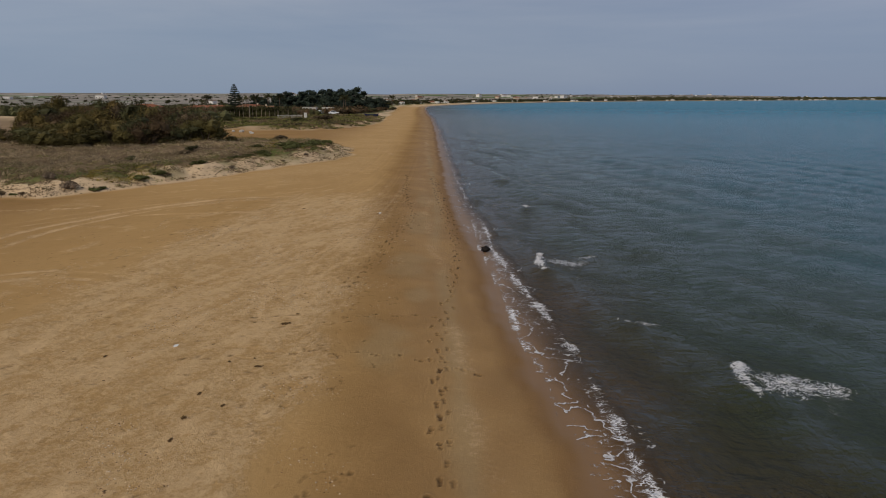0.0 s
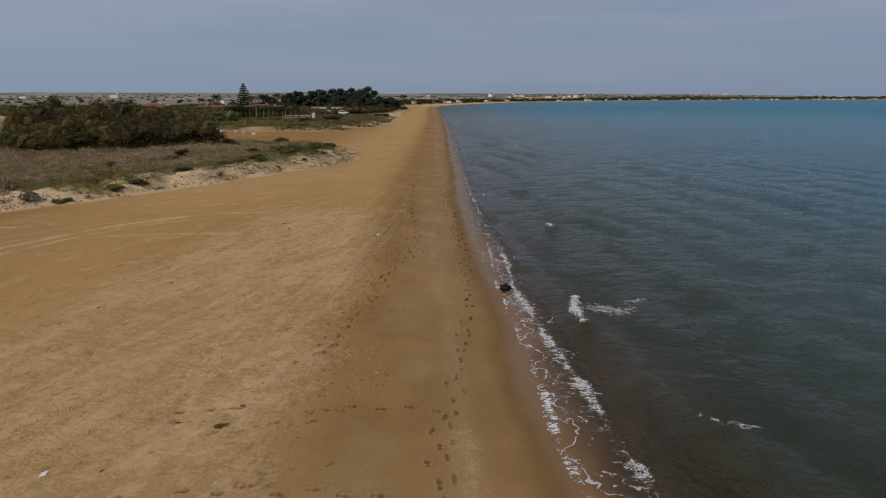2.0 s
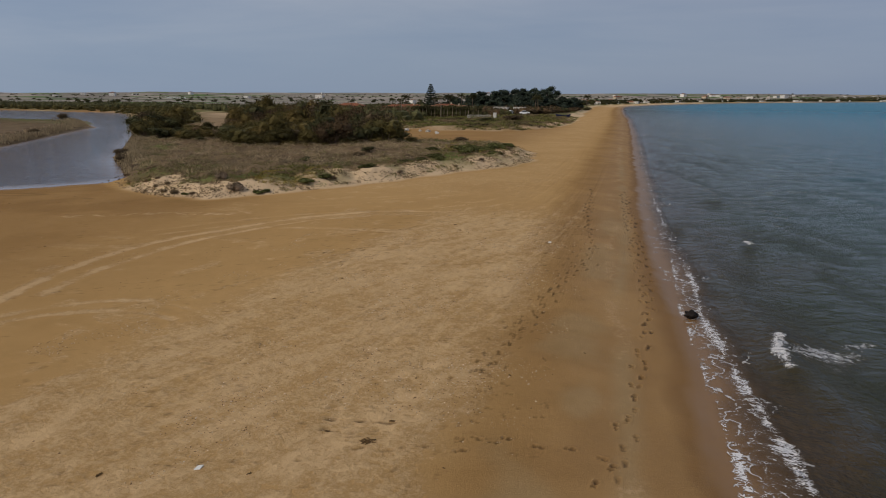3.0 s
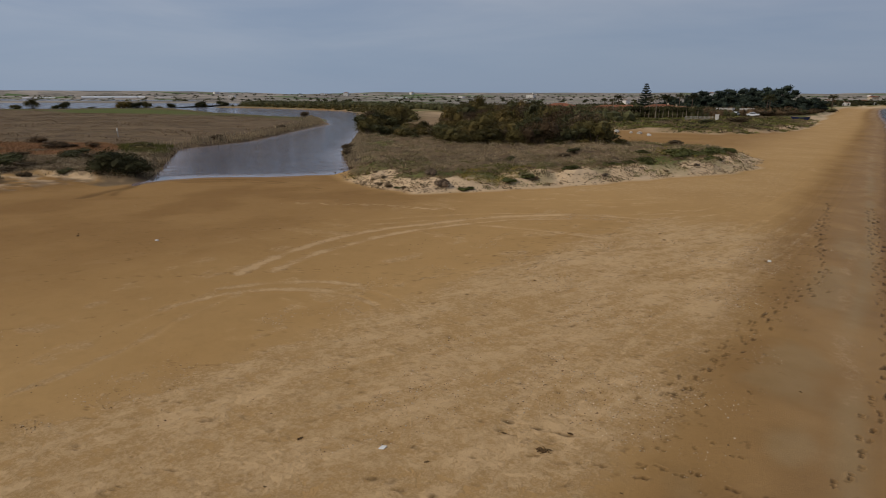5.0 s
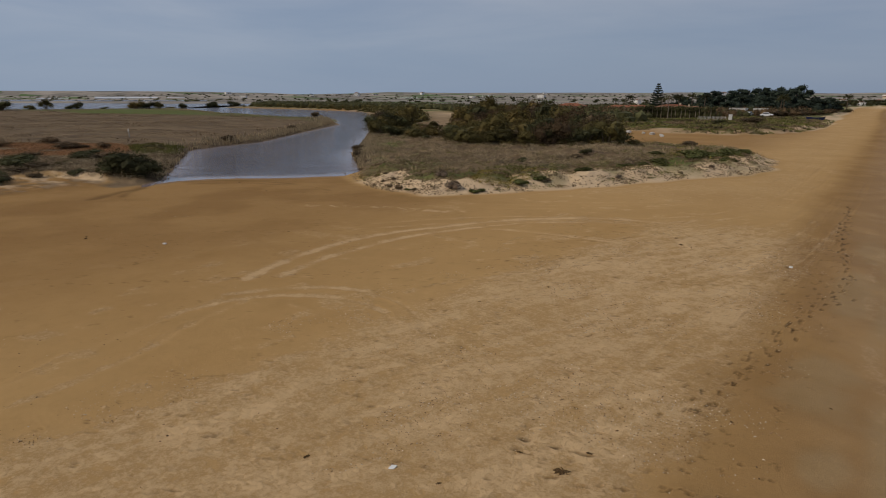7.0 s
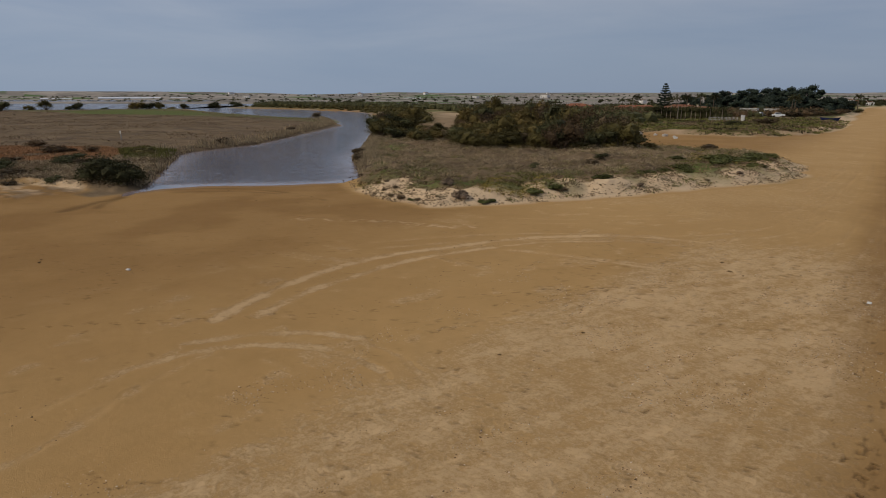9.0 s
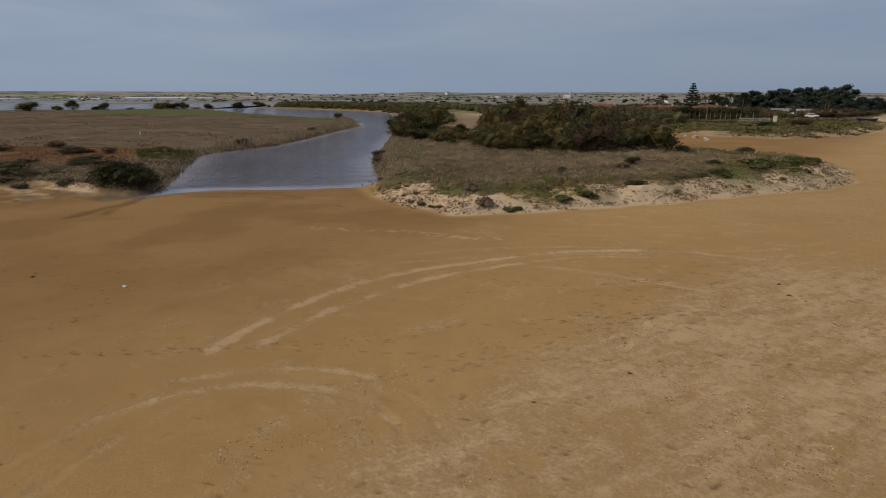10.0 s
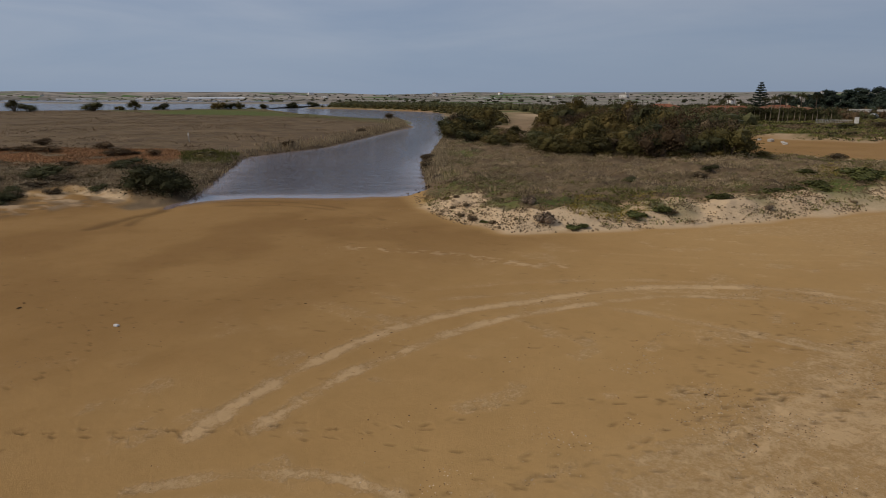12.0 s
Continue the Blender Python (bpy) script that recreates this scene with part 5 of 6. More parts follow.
woodland("woodland", "belt of low dark green woodland behind the thicket", [(-420, 318), (-349, 306), (-280, 290), (-200, 268), (-130, 205), (-80, 158), (-62, 160), (-60, 185), (-130, 245), (-200, 320), (-330, 370), (-520, 410)], 4.6, 2.8, 3.8, LEAF_DARK, rng)
woodland("woodland", "olive woodland edge along the river bank", [(-430, 312), (-349, 300), (-280, 282), (-210, 236), (-160, 186), (-110, 132), (-98, 122), (-112, 150), (-190, 240), (-275, 300)], 4.4, 2.2, 2.6, LEAF, rng)
woodland("scrub", "brown scrub between the gardens and the beach", [(-190, 262), (-120, 205), (-92, 200), (-56, 226), (-50, 262), (-38, 262), (-36, 330), (-60, 300), (-130, 290)], 4.0, 2.2, 3.1, LEAF_RUST, rng, 0.48, 44)
woodland("scrub", "olive scrub round the seaside houses", [(-230, 300), (-120, 205), (-66, 212), (-40, 266), (-34, 340), (-40, 420), (-60, 520), (-180, 480)], 6.2, 2.3, 2.8, LEAF_DARK, rng, 0.52, 44)
woodland("garden_trees", "dark garden trees in front of the seaside houses", [(-150, 268), (-118, 276), (-98, 284), (-78, 266), (-66, 262), (-62, 282), (-84, 300), (-120, 306), (-160, 290)], 4.4, 2.4, 3.8, LEAF_DARK, rng, 0.5, 48)
woodland("coast_trees", "far trees along the curve of the bay", [(-42, 420), (-46, 520), (-42, 625), (-18, 750), (24, 890), (75, 1035), (198, 1235), (448, 1530), (775, 1812), (700, 1900), (380, 1620), (120, 1320), (0, 1080), (-70, 800), (-110, 500)], 17, 5.5, 4.6, LEAF_DARK, rng, 2.2, 22)
woodland("coast_trees", "far dark trees round the end of the bay", [(476, 1545), (775, 1812), (1470, 2210), (2590, 2600), (2500, 2800), (1300, 2450), (600, 2000), (300, 1650)], 30, 9.0, 6.5, LEAF_DARK, rng, 3.0, 24)
woodland("far_trees", "scattered dark trees on the far plain", [(-1400, 700), (-700, 560), (-300, 480), (-120, 560), (-60, 900), (200, 1500), (700, 2100), (1500, 2500), (500, 2900), (-1200, 2600), (-2600, 1500), (-2400, 700)], 88, 5.5, 3.4, LEAF_DARK, rng, 2.2, 16)
woodland("far_trees", "low hedges in lines on the far plain", [(-2900, 250), (-1200, 560), (-800, 500), (-1500, 1100), (-2900, 900)], 74, 5.0, 2.8, LEAF_DARK, rng, 2.2, 16)


# ---- grass, reeds and small plants ----
def tufts(x, y, per, tall, wide, radius, rng, shape, spread=0.45):
    z = relief(x, y)[0]
    n = len(x)
    at = np.repeat(np.stack([x, y, z - 0.03], 1), per, 0)
    at[:, :2] += rng.normal(0, 1, (n * per, 2)) * np.repeat(np.broadcast_to(radius, (n,)), per)[:, None]
    shape.blades(at, np.repeat(np.broadcast_to(tall, (n,)), per), wide, rng, spread)
    return shape


STEPPE = [(-47.5, 60), (-58, 68.8), (-72, 84), (-86, 99), (-90, 104), (-80, 100), (-67, 92), (-53, 86.5), (-42, 88.5), (-35, 92), (-30, 99), (-20, 98), (-17.5, 92), (-18, 82), (-22, 74), (-27, 66), (-31, 60), (-36, 56), (-43, 57)]
x, y = scatter(STEPPE, 0.52, rng)
thin = vnoise(x, y, 2.4, 4, 2.0) > 0.44 + 0.12 * ramp(x, -36, -28)
x, y = x[thin], y[thin]
single("dry_grass", tufts(x, y, 7, 0.04 + 0.36 * ramp(vnoise(x, y, 1.6, 4, 6.0), 0.3, 0.7), 0.024, 0.16, rng, Shape(), 1.1), STRAW, "grey-brown dry grass between dune and thicket", "grass", kind="stuff")
for name, mat, gap, cut, seed, label in [("grass_tussocks", STRAW, 0.85, 0.44, 17.0, "grey-brown tussocks of dead grass behind the dune"), ("low_heath", HERB_BROWN, 1.1, 0.5, 9.0, "low withered heath among the dry grass"), ("low_heath", HERB, 1.5, 0.55, 19.0, "low green heath among the dry grass")]:
    x, y = scatter(STEPPE, gap, rng)
    pick = vnoise(x, y, 3.4, 3, seed) > cut - (0.08 * ramp(x, -36, -26) if mat is HERB else 0)
    x, y = x[pick], y[pick]
    z = relief(x, y)[0]
    s = Shape()
    for px, py, pz in zip(x, y, z):
        r = rng.uniform(0.2, 0.55)
        d = rng.normal(size=(40, 3)) * np.array([r * 0.6, r * 0.6, r * 0.34])
        d[:, 2] = np.abs(d[:, 2])
        s.leaves(np.array([px, py, pz]) + d, r * 0.22, rng, 0.9)
    single(name, s, mat, label, "plants", kind="stuff")

reeds = Shape()
for line, wide, tall, gap in [([(-61, 42.8), (-74, 52), (-87, 61.3)], 1.6, 0.6, 0.2), ([(-88, 62.5), (-92, 68), (-94.5, 74), (-97.5, 82), (-112, 101.5), (-127, 122), (-141, 141), (-160, 158), (-178, 171)], 3.8, 1.0, 0.26),
                              ([(-49, 60.2), (-58.5, 69), (-65.5, 75.8), (-73.5, 84.8), (-104, 120.6)], 2.2, 0.6, 0.2), ([(-104, 120.6), (-150, 171), (-204, 229)], 2.0, 1.4, 0.7)]:
    pts = []
    for (ax, ay), (bx_, by_) in zip(line[:-1], line[1:]):
        n = int(math.hypot(bx_ - ax, by_ - ay) / gap * 3)
        k = rng.random(n)
        w = np.abs(rng.normal(0, 0.7, n)) * wide - 1.3
        nxv, nyv = -(by_ - ay), bx_ - ax
        ln = math.hypot(nxv, nyv)
        sign = 1 if line[0][0] in (-61, -88) else -1
        pts.append(np.stack([ax + (bx_ - ax) * k + sign * nxv / ln * w, ay + (by_ - ay) * k + sign * nyv / ln * w], 1))
    pts = np.concatenate(pts)
    pts = pts[area(pts[:, 0], pts[:, 1], RIVER) > -0.15]
    tufts(pts[:, 0], pts[:, 1], 6, 0.72 * tall * (0.3 + 1.3 * vnoise(pts[:, 0], pts[:, 1], 4.0, 3, 5.0)), 0.03, 0.15, rng, reeds, 0.22)
single("reeds", reeds, REED, "straw-coloured reeds along the river banks", "reeds", kind="stuff")

x, y = scatter(RUSTY, 0.62, rng)
ok = (vnoise(x, y, 3.5, 4, 11.0) > 0.33) & (area(x, y, MARSH) < -0.6)
x, y = x[ok], y[ok]
single("rusty_grass", tufts(x, y, 7, 0.18, 0.055, 0.3, rng, Shape(), 0.9), RUSTGRASS, "rust-orange marsh grass beside the river", "grass", kind="stuff")
x, y = scatter([(-82.5, 51), (-96, 57), (-97, 61.5), (-90, 62.5), (-86.8, 60.4), (-80, 54.5)], 0.5, rng)
single("green_grass", tufts(x, y, 7, 0.4, 0.04, 0.25, rng, Shape(), 0.6), HERB, "olive-green grass on the river bank", "grass", kind="stuff")
for name, mat, gap, cut, seed, label in [("marsh_heath", REED, 0.75, 0.40, 23.0, "low straw-brown heath at the edge of the marsh"), ("marsh_heath", HERB_BROWN, 0.8, 0.46, 27.0, "withered brown marsh plants"), ("marsh_heath", LEAF, 1.0, 0.54, 29.0, "low olive marsh plants beside the river mouth")]:
    x, y = scatter([(-58.6, 39.2), (-62.4, 37.4), (-67.8, 35.4), (-69, 31.4), (-75, 25.4), (-95, 18), (-95, 36), (-86, 40), (-84, 47), (-87, 59.5), (-60, 41.4)], gap, rng)
    pick = vnoise(x, y, 3.0, 3, seed) > cut
    x, y = x[pick], y[pick]
    z = relief(x, y)[0]
    s = Shape()
    for px, py, pz in zip(x, y, z):
        r = rng.uniform(0.25, 0.65)
        d = rng.normal(size=(30, 3)) * np.array([r * 0.7, r * 0.7, r * 0.3])
        d[:, 2] = np.abs(d[:, 2])
        s.leaves(np.array([px, py, pz]) + d, r * 0.25, rng)
    single(name, s, mat, label, "plants", kind="stuff")
bank = Shape()
for line, wide in [([(-59.8, 41.9), (-74, 51.7), (-86.8, 60.8), (-90, 64), (-92.7, 71), (-95.5, 80), (-110, 100), (-139, 140)], 0.35), ([(-47.6, 55.4), (-48.6, 58.6), (-58.5, 67.7), (-65.3, 74.0), (-72.7, 83.2), (-104, 119)], 0.45)]:
    for (ax, ay), (bx_, by_) in zip(line[:-1], line[1:]):
        n = int(math.hypot(bx_ - ax, by_ - ay) * 5)
        k = rng.random(n)
        x, y = ax + (bx_ - ax) * k + rng.normal(0, wide, n), ay + (by_ - ay) * k + rng.normal(0, wide, n)
        far_from = area(x, y, RIVER)
        x, y = x[far_from > -0.25], y[far_from > -0.25]
        at = np.repeat(np.stack([x, y, np.full(len(x), LAGOON + 0.1)], 1), 4, 0) + rng.normal(0, 1, (4 * len(x), 3)) * np.array([0.16, 0.16, 0.12])
        bank.leaves(at, 0.2, rng)
single("bank_plants", bank, LEAF_RUST, "dark matted plants that overhang the river's edge", "plants", kind="stuff")
s = Shape()
for spacing, poly, r0, h0 in [(0.7, [(-54, 30), (-60, 42), (-87, 61), (-92, 66), (-112, 62), (-112, 20), (-85, 12), (-66, 22)], 0.3, 0.18), (1.6, [(-90, 64), (-110, 100), (-140, 140), (-178, 172), (-270, 192), (-300, 150), (-240, 40), (-112, 18), (-112, 62)], 0.6, 0.2), (4.5, [(-270, 192), (-360, 228), (-400, 200), (-430, 120), (-440, 20), (-240, 40)], 1.3, 0.3)]:
    x, y = scatter(poly, spacing, rng)
    ok = (area(x, y, MARSH) < -0.6) & (vnoise(x, y, 14.0, 3, 3.0) > 0.34) & (vnoise(x, y, 4.0 * spacing, 3, 13.0) > 0.46) & ~inside(x, y, meadow) & ~(inside(x, y, RUSTY) & (vnoise(x, y, 3.5, 4, 11.0) > 0.4))
    x, y = x[ok], y[ok]
    tufts(x, y, 4, h0 * (0.35 + 0.9 * vnoise(x, y, 5.0, 3, 4.0)), 0.05 * r0 / 0.3, r0 * 0.8, rng, s, 0.8)
single("marsh_tussocks", s, TUSSOCK, "brown salt-marsh tussocks on the flat river bank", "plants", kind="stuff")

for name, mat, seed, count, lo, hi, label in [("dune_plants", HERB, 3.0, 1500, 0.3, 9.0, "green creeping plants on the pale dune sand"), ("dune_plants", HERB_BROWN, 8.0, 2600, 0.1, 8.0, "withered brown tufts on the pale dune sand")]:
    x, y = rng.uniform(-47, -12, count * 9), rng.uniform(47, 106, count * 9)
    e = -area(x, y, DUNE)
    ok = (e > lo) & (e < hi) & (vnoise(x, y, 2.4, 3, seed) > 0.5 - 0.035 * e) & (area(x, y, THICKET) > 0.5) & ((y < 92) | (x > -36))
    x, y = x[ok][:count], y[ok][:count]
    z = relief(x, y)[0]
    s = Shape()
    for px, py, pz in zip(x, y, z):
        r = rng.uniform(0.08, 0.24) if rng.random() < 0.8 else rng.uniform(0.3, 0.55)
        d = rng.normal(size=(20, 3)) * np.array([r * 0.6, r * 0.6, r * 0.3])
        d[:, 2] = np.abs(d[:, 2])
        s.leaves(np.array([px, py, pz]) + d, r * 0.25 + 0.02, rng)
    single(name, s, mat, label, "plants", kind="stuff")
mat_shape, yellow = Shape(), Shape()
for poly, gap in [([(-29.7, 52.3), (-32.3, 55.6), (-33.3, 61.8), (-30.1, 64.0), (-27.4, 60.0), (-26.0, 56.5), (-27.4, 54.0)], 0.42), ([(-22.7, 75.3), (-25.3, 82.0), (-23.7, 91.1), (-20.0, 80)], 0.55), ([(-19.4, 78.5), (-21.2, 90.2), (-20.2, 94.5), (-16.6, 90), (-16.2, 82)], 0.55)]:
    x, y = scatter(poly, gap, rng)
    pick = vnoise(x, y, 1.8, 3, 37.0) > 0.42
    x, y = x[pick], y[pick]
    z = relief(x, y)[0]
    for k, (px, py, pz) in enumerate(zip(x, y, z)):
        r = rng.uniform(0.25, 0.5)
        d = rng.normal(size=(20, 3)) * np.array([r * 0.7, r * 0.7, r * 0.2])
        d[:, 2] = np.abs(d[:, 2])
        (yellow if vnoise(px, py, 2.5, 2, 41.0) > 0.52 else mat_shape).leaves(np.array([px, py, pz]) + d, r * 0.32, rng)
single("dune_mat", mat_shape, HERB, "low green creeping mat on the dune slope", "plants", kind="stuff")
single("dune_mat", yellow, HERB_YELLOW, "low yellow-green creeping mat on the dune slope", "plants", kind="stuff")
for mat, seed, count, cut, label in [(HERB, 5.0, 8500, 0.47, "green plants on the second dune"), (HERB_BROWN, 55.0, 7000, 0.5, "withered brown plants on the second dune"), (LEAF_DARK, 58.0, 4200, 0.55, "low dark scrub on the second dune")]:
    s = Shape()
    x, y = rng.uniform(-80, -18, count), rng.uniform(143, 245, count)
    e = -area(x, y, INLAND)
    ok = (e > 0.3) & (e < 60) & (vnoise(x, y, 5.0, 4, seed) > cut)
    x, y = x[ok], y[ok]
    z = relief(x, y)[0]
    for px, py, pz in zip(x, y, z):
        r = rng.uniform(0.3, 0.8)
        d = rng.normal(size=(11, 3)) * np.array([r * 0.6, r * 0.6, r * 0.28])
        d[:, 2] = np.abs(d[:, 2])
        s.leaves(np.array([px, py, pz]) + d, r * 0.5, rng)
    single("dune_plants", s, mat, label, "plants", kind="stuff")

# shrubs that stand out on the foot of the dune
def shrub(rng, mat, label, leaves=260):
    b = thing("shrub", label, "shrub", "shrubs on the foot of the dune")
    at, centres = lobed(rng, 5, 0.5, 0.55, leaves, 0.0)
    crown = Shape().leaves(at, 0.13, rng)
    for k, (cx, cy, cz, cr) in enumerate(centres):
        crown.blob(cx, cy, cz * 0.8, cr * 0.75, cr * 0.75, cr * 0.6, 0.5, 1, k)
    part("foliage", crown, mat, b)
    stems = Shape()
    for k in range(5):
        w = k * 1.26
        stems.tube([(0, 0, -0.03), (0.15 * math.cos(w), 0.15 * math.sin(w), 0.15), (0.35 * math.cos(w), 0.35 * math.sin(w), 0.3)], [0.02, 0.014, 0.006], 4)
    part("stem", stems, BARK, b)
    return b


SHRUBS = [shrub(rng, SHRUB_GREY, "grey-brown shrub on the sandy dune foot"), shrub(rng, SHRUB_GREEN, "low green shrub on the sandy dune foot", 520), shrub(rng, HERB_BROWN, "withered brown shrub on the sandy dune foot")]
shrub_used = [False] * 3
for kind, x, y, size in [(0, -30.3, 50.4, 1.7), (1, -28.8, 51.0, 1.1), (1, -28.4, 51.6, 0.9), (2, -36.6, 49.6, 1.0), (2, -35.2, 49.2, 1.2), (1, -34.2, 49.1, 0.7), (2, -33.4, 49.0, 0.9), (2, -38.6, 50.9, 0.8), (2, -37.6, 51.2, 0.9), (0, -33.6, 53.2, 1.5), (2, -25.4, 57.5, 1.0), (1, -27.0, 55.4, 1.6), (1, -26.0, 57.2, 1.5),
                         (0, -21.6, 63.6, 0.9), (1, -22.6, 68.0, 1.8), (1, -20.8, 73, 2.0), (1, -19.2, 78, 2.4), (0, -16.4, 74.6, 0.8), (1, -17.6, 84, 2.6), (1, -18.6, 90, 2.6), (2, -16.2, 88, 1.6), (2, -39.8, 52.6, 0.8), (2, -41.2, 53.0, 0.9), (1, -24.4, 62.6, 1.7), (2, -30.6, 57.6, 1.5), (2, -18.0, 70.0, 0.8), (0, -50.6, 61.6, 1.4),
                         (1, -22.0, 71.0, 1.6), (1, -21.4, 74.2, 2.0), (1, -19.8, 80.6, 3.0), (1, -18.4, 82.4, 2.8), (1, -17.6, 86.6, 2.6), (1, -17.0, 91.0, 2.6), (1, -20.4, 86.0, 2.0), (1, -23.4, 79.0, 1.6), (1, -16.2, 80.0, 2.0)]:
    m = stand(x, y, random.uniform(0, 360), size * (0.85, 1.0, 0.6)[kind], 0.03, (0.95, 0.42, 0.9)[kind])
    if shrub_used[kind]:
        repeat(SHRUBS[kind], m)
    else:
        SHRUBS[kind].matrix_basis, shrub_used[kind] = m, True


# ---- gardens and houses behind the beach ----
def pine(rng, label, tall=11.0, wide=4.5, lean=0.0):
    t = thing("pine_tree", label, "tree", "pines of the grove")
    part("trunk", Shape().tube([(0, 0, -0.2), (lean * 0.3, 0.1, tall * 0.35), (lean, 0.0, tall * 0.75)], [0.3, 0.24, 0.12], 8), BARK, t)
    limbs, crown = Shape(), Shape()
    for k in range(17):
        w, r, h = k * 2.4, wide * rng.uniform(0.2, 0.8), tall * (0.26 + 0.6 * ((k * 7) % 17) / 16)
        tip = (lean + r * math.cos(w), r * math.sin(w), h)
        limbs.tube([(lean * 0.7, 0, h - r * 0.5), tip], [0.09, 0.03], 5)
        n = 80
        d = rng.normal(size=(n, 3))
        d /= np.linalg.norm(d, axis=1)[:, None]
        cr = wide * rng.uniform(0.32, 0.5)
        crown.leaves(np.array(tip) + d * cr * np.array([1, 1, 0.6]) * rng.uniform(0.6, 1.05, (n, 1)), 0.62, rng)
        crown.blob(*tip, cr * 0.7, cr * 0.7, cr * 0.42, 0.5, 1, k)
    part("bough", limbs, BARK, t)
    part("crown", crown, PINE, t)
    return t


PINES = [pine(rng, "dark green umbrella pine in the grove"), pine(rng, "tall dark pine with a broad flat crown", 12.5, 5.2, 0.6), pine(rng, "lower dark pine with a round crown", 8.5, 4.6)]
pine_used = [False] * 3
for kind, x, y, size, tall in [(0, -100, 340, 0.8, 0.9), (2, -95, 334, 0.85, 0.95), (0, -90, 345, 0.85, 0.95), (2, -86, 332, 0.9, 0.95), (1, -82, 340, 0.85, 0.9), (2, -78, 330, 0.9, 0.98), (0, -74, 338, 0.9, 0.98), (1, -70, 344, 0.9, 0.92), (2, -67, 328, 0.9, 1.0), (1, -63, 338, 0.92, 0.93), (0, -59, 345, 0.95, 1.05),
                               (2, -60, 325, 0.9, 0.95), (1, -55, 338, 0.92, 0.95), (0, -51, 332, 0.9, 0.98), (2, -53, 322, 0.9, 0.9), (1, -48, 343, 0.95, 1.0), (0, -44, 336, 0.92, 0.98), (2, -46, 326, 0.9, 0.9), (2, -40, 334, 0.9, 0.88), (2, -36, 344, 0.9, 0.85), (2, -33, 352, 0.8, 0.75), (2, -72, 322, 0.75, 0.8), (2, -48, 314, 0.7, 0.75), (2, -41, 318, 0.7, 0.8), (2, -56, 312, 0.7, 0.7)]:
    m = stand(x, y, random.uniform(0, 360), size * 1.1, 0.1, tall * 1.0)
    if pine_used[kind]:
        repeat(PINES[kind], m)
    else:
        PINES[kind].matrix_basis, pine_used[kind] = m, True


def norfolk_pine(x, y, tall=13.2):
    t = thing("norfolk_pine", "tall tiered araucaria tree among the houses", "tree", m=stand(x, y, 20))
    part("trunk", Shape().tube([(0, 0, -0.2), (0, 0, tall * 0.5), (0, 0, tall)], [0.28, 0.2, 0.03], 8), BARK, t)
    r2 = np.random.default_rng(5)
    for k in range(10):
        h = tall * (0.22 + 0.76 * k / 9)
        reach = 4.3 * (1 - (k / 9.5)) ** 0.85 + 0.3
        tier = Shape()
        for i in range(6):
            w = i * 1.047 + k * 0.5
            n = int(22 + 20 * reach)
            d = np.linspace(0.08, 1, n) * reach
            line = np.stack([np.cos(w) * d, np.sin(w) * d, h + 0.10 * d + 0.05 * d * d / 2], 1)
            tier.tube([tuple(line[0]), tuple(line[n // 2]), tuple(line[-1])], [0.06, 0.04, 0.015], 4)
            tier.leaves(line + r2.normal(0, 0.16, (n, 3)), 0.5, r2, 0.5)
        part("branch_tier", tier, PINE, t)
    return t


norfolk_pine(-107.5, 330)


woodland("grove_undergrowth", "dense dark lower crowns of the pine grove", [(-104, 334), (-92, 326), (-70, 320), (-50, 314), (-36, 322), (-32, 350), (-60, 352), (-100, 350)], 4.2, 3.2, 5.6, PINE, rng, 0.6, 60)
# mounds of scrub on the green strip and along the coast
for kind, x, y, size, tall in [(3, -34.4, 188, 2.6, 0.55), (3, -36.4, 188.6, 2.3, 0.5), (2, -43, 186, 1.9, 0.4), (2, -35.0, 153, 1.3, 0.45), (3, -52, 192, 1.6, 0.4), (3, -39.7, 262, 2.6, 0.6), (4, -37.2, 265, 2.6, 0.62), (3, -35.4, 273, 2.5, 0.6), (4, -34.2, 280, 2.7, 0.6), (2, -33.4, 287, 2.6, 0.62), (3, -32.6, 296, 2.6, 0.6), (4, -32.2, 306, 2.8, 0.62),
                               (3, -43, 263, 2.6, 0.65), (4, -46.5, 266, 2.7, 0.65), (2, -40.5, 270, 2.8, 0.75), (3, -38, 280, 3.0, 0.75), (3, -32.4, 320, 2.8, 0.6), (4, -32.4, 336, 2.9, 0.6), (3, -32.6, 352, 2.9, 0.6), (2, -30.6, 368, 2.6, 0.55), (3, -30.8, 386, 2.6, 0.55), (4, -31.5, 402, 2.6, 0.5), (3, -46.2, 254, 1.3, 0.55), (4, -42.4, 254.4, 1.2, 0.5), (3, -52.5, 257, 1.6, 0.7)]:
    plant(kind, x, y, size, tall)


def palm(rng, label, tall=7.0):
    t = thing("palm_tree", label, "palm", "palms among the houses")
    part("trunk", Shape().tube([(0, 0, -0.2), (0.1, 0, tall * 0.5), (0, 0.1, tall)], [0.28, 0.2, 0.2], 8), BARK, t)
    fronds = Shape()
    for k in range(26):
        w, up = k * 2.4, rng.uniform(-0.5, 1.1)
        n = 14
        d = np.linspace(0.1, 1, n) * 2.5
        line = np.stack([np.cos(w) * d * math.cos(up), np.sin(w) * d * math.cos(up), tall + math.sin(up) * d - 0.16 * d * d], 1)
        fronds.leaves(line + rng.normal(0, 0.1, (n, 3)), 0.5, rng, 0.0)
        fronds.tube([tuple(line[0]), tuple(line[n // 2]), tuple(line[-1])], [0.04, 0.03, 0.01], 4)
    part("crown", fronds, LEAF_DARK, t)
    return t


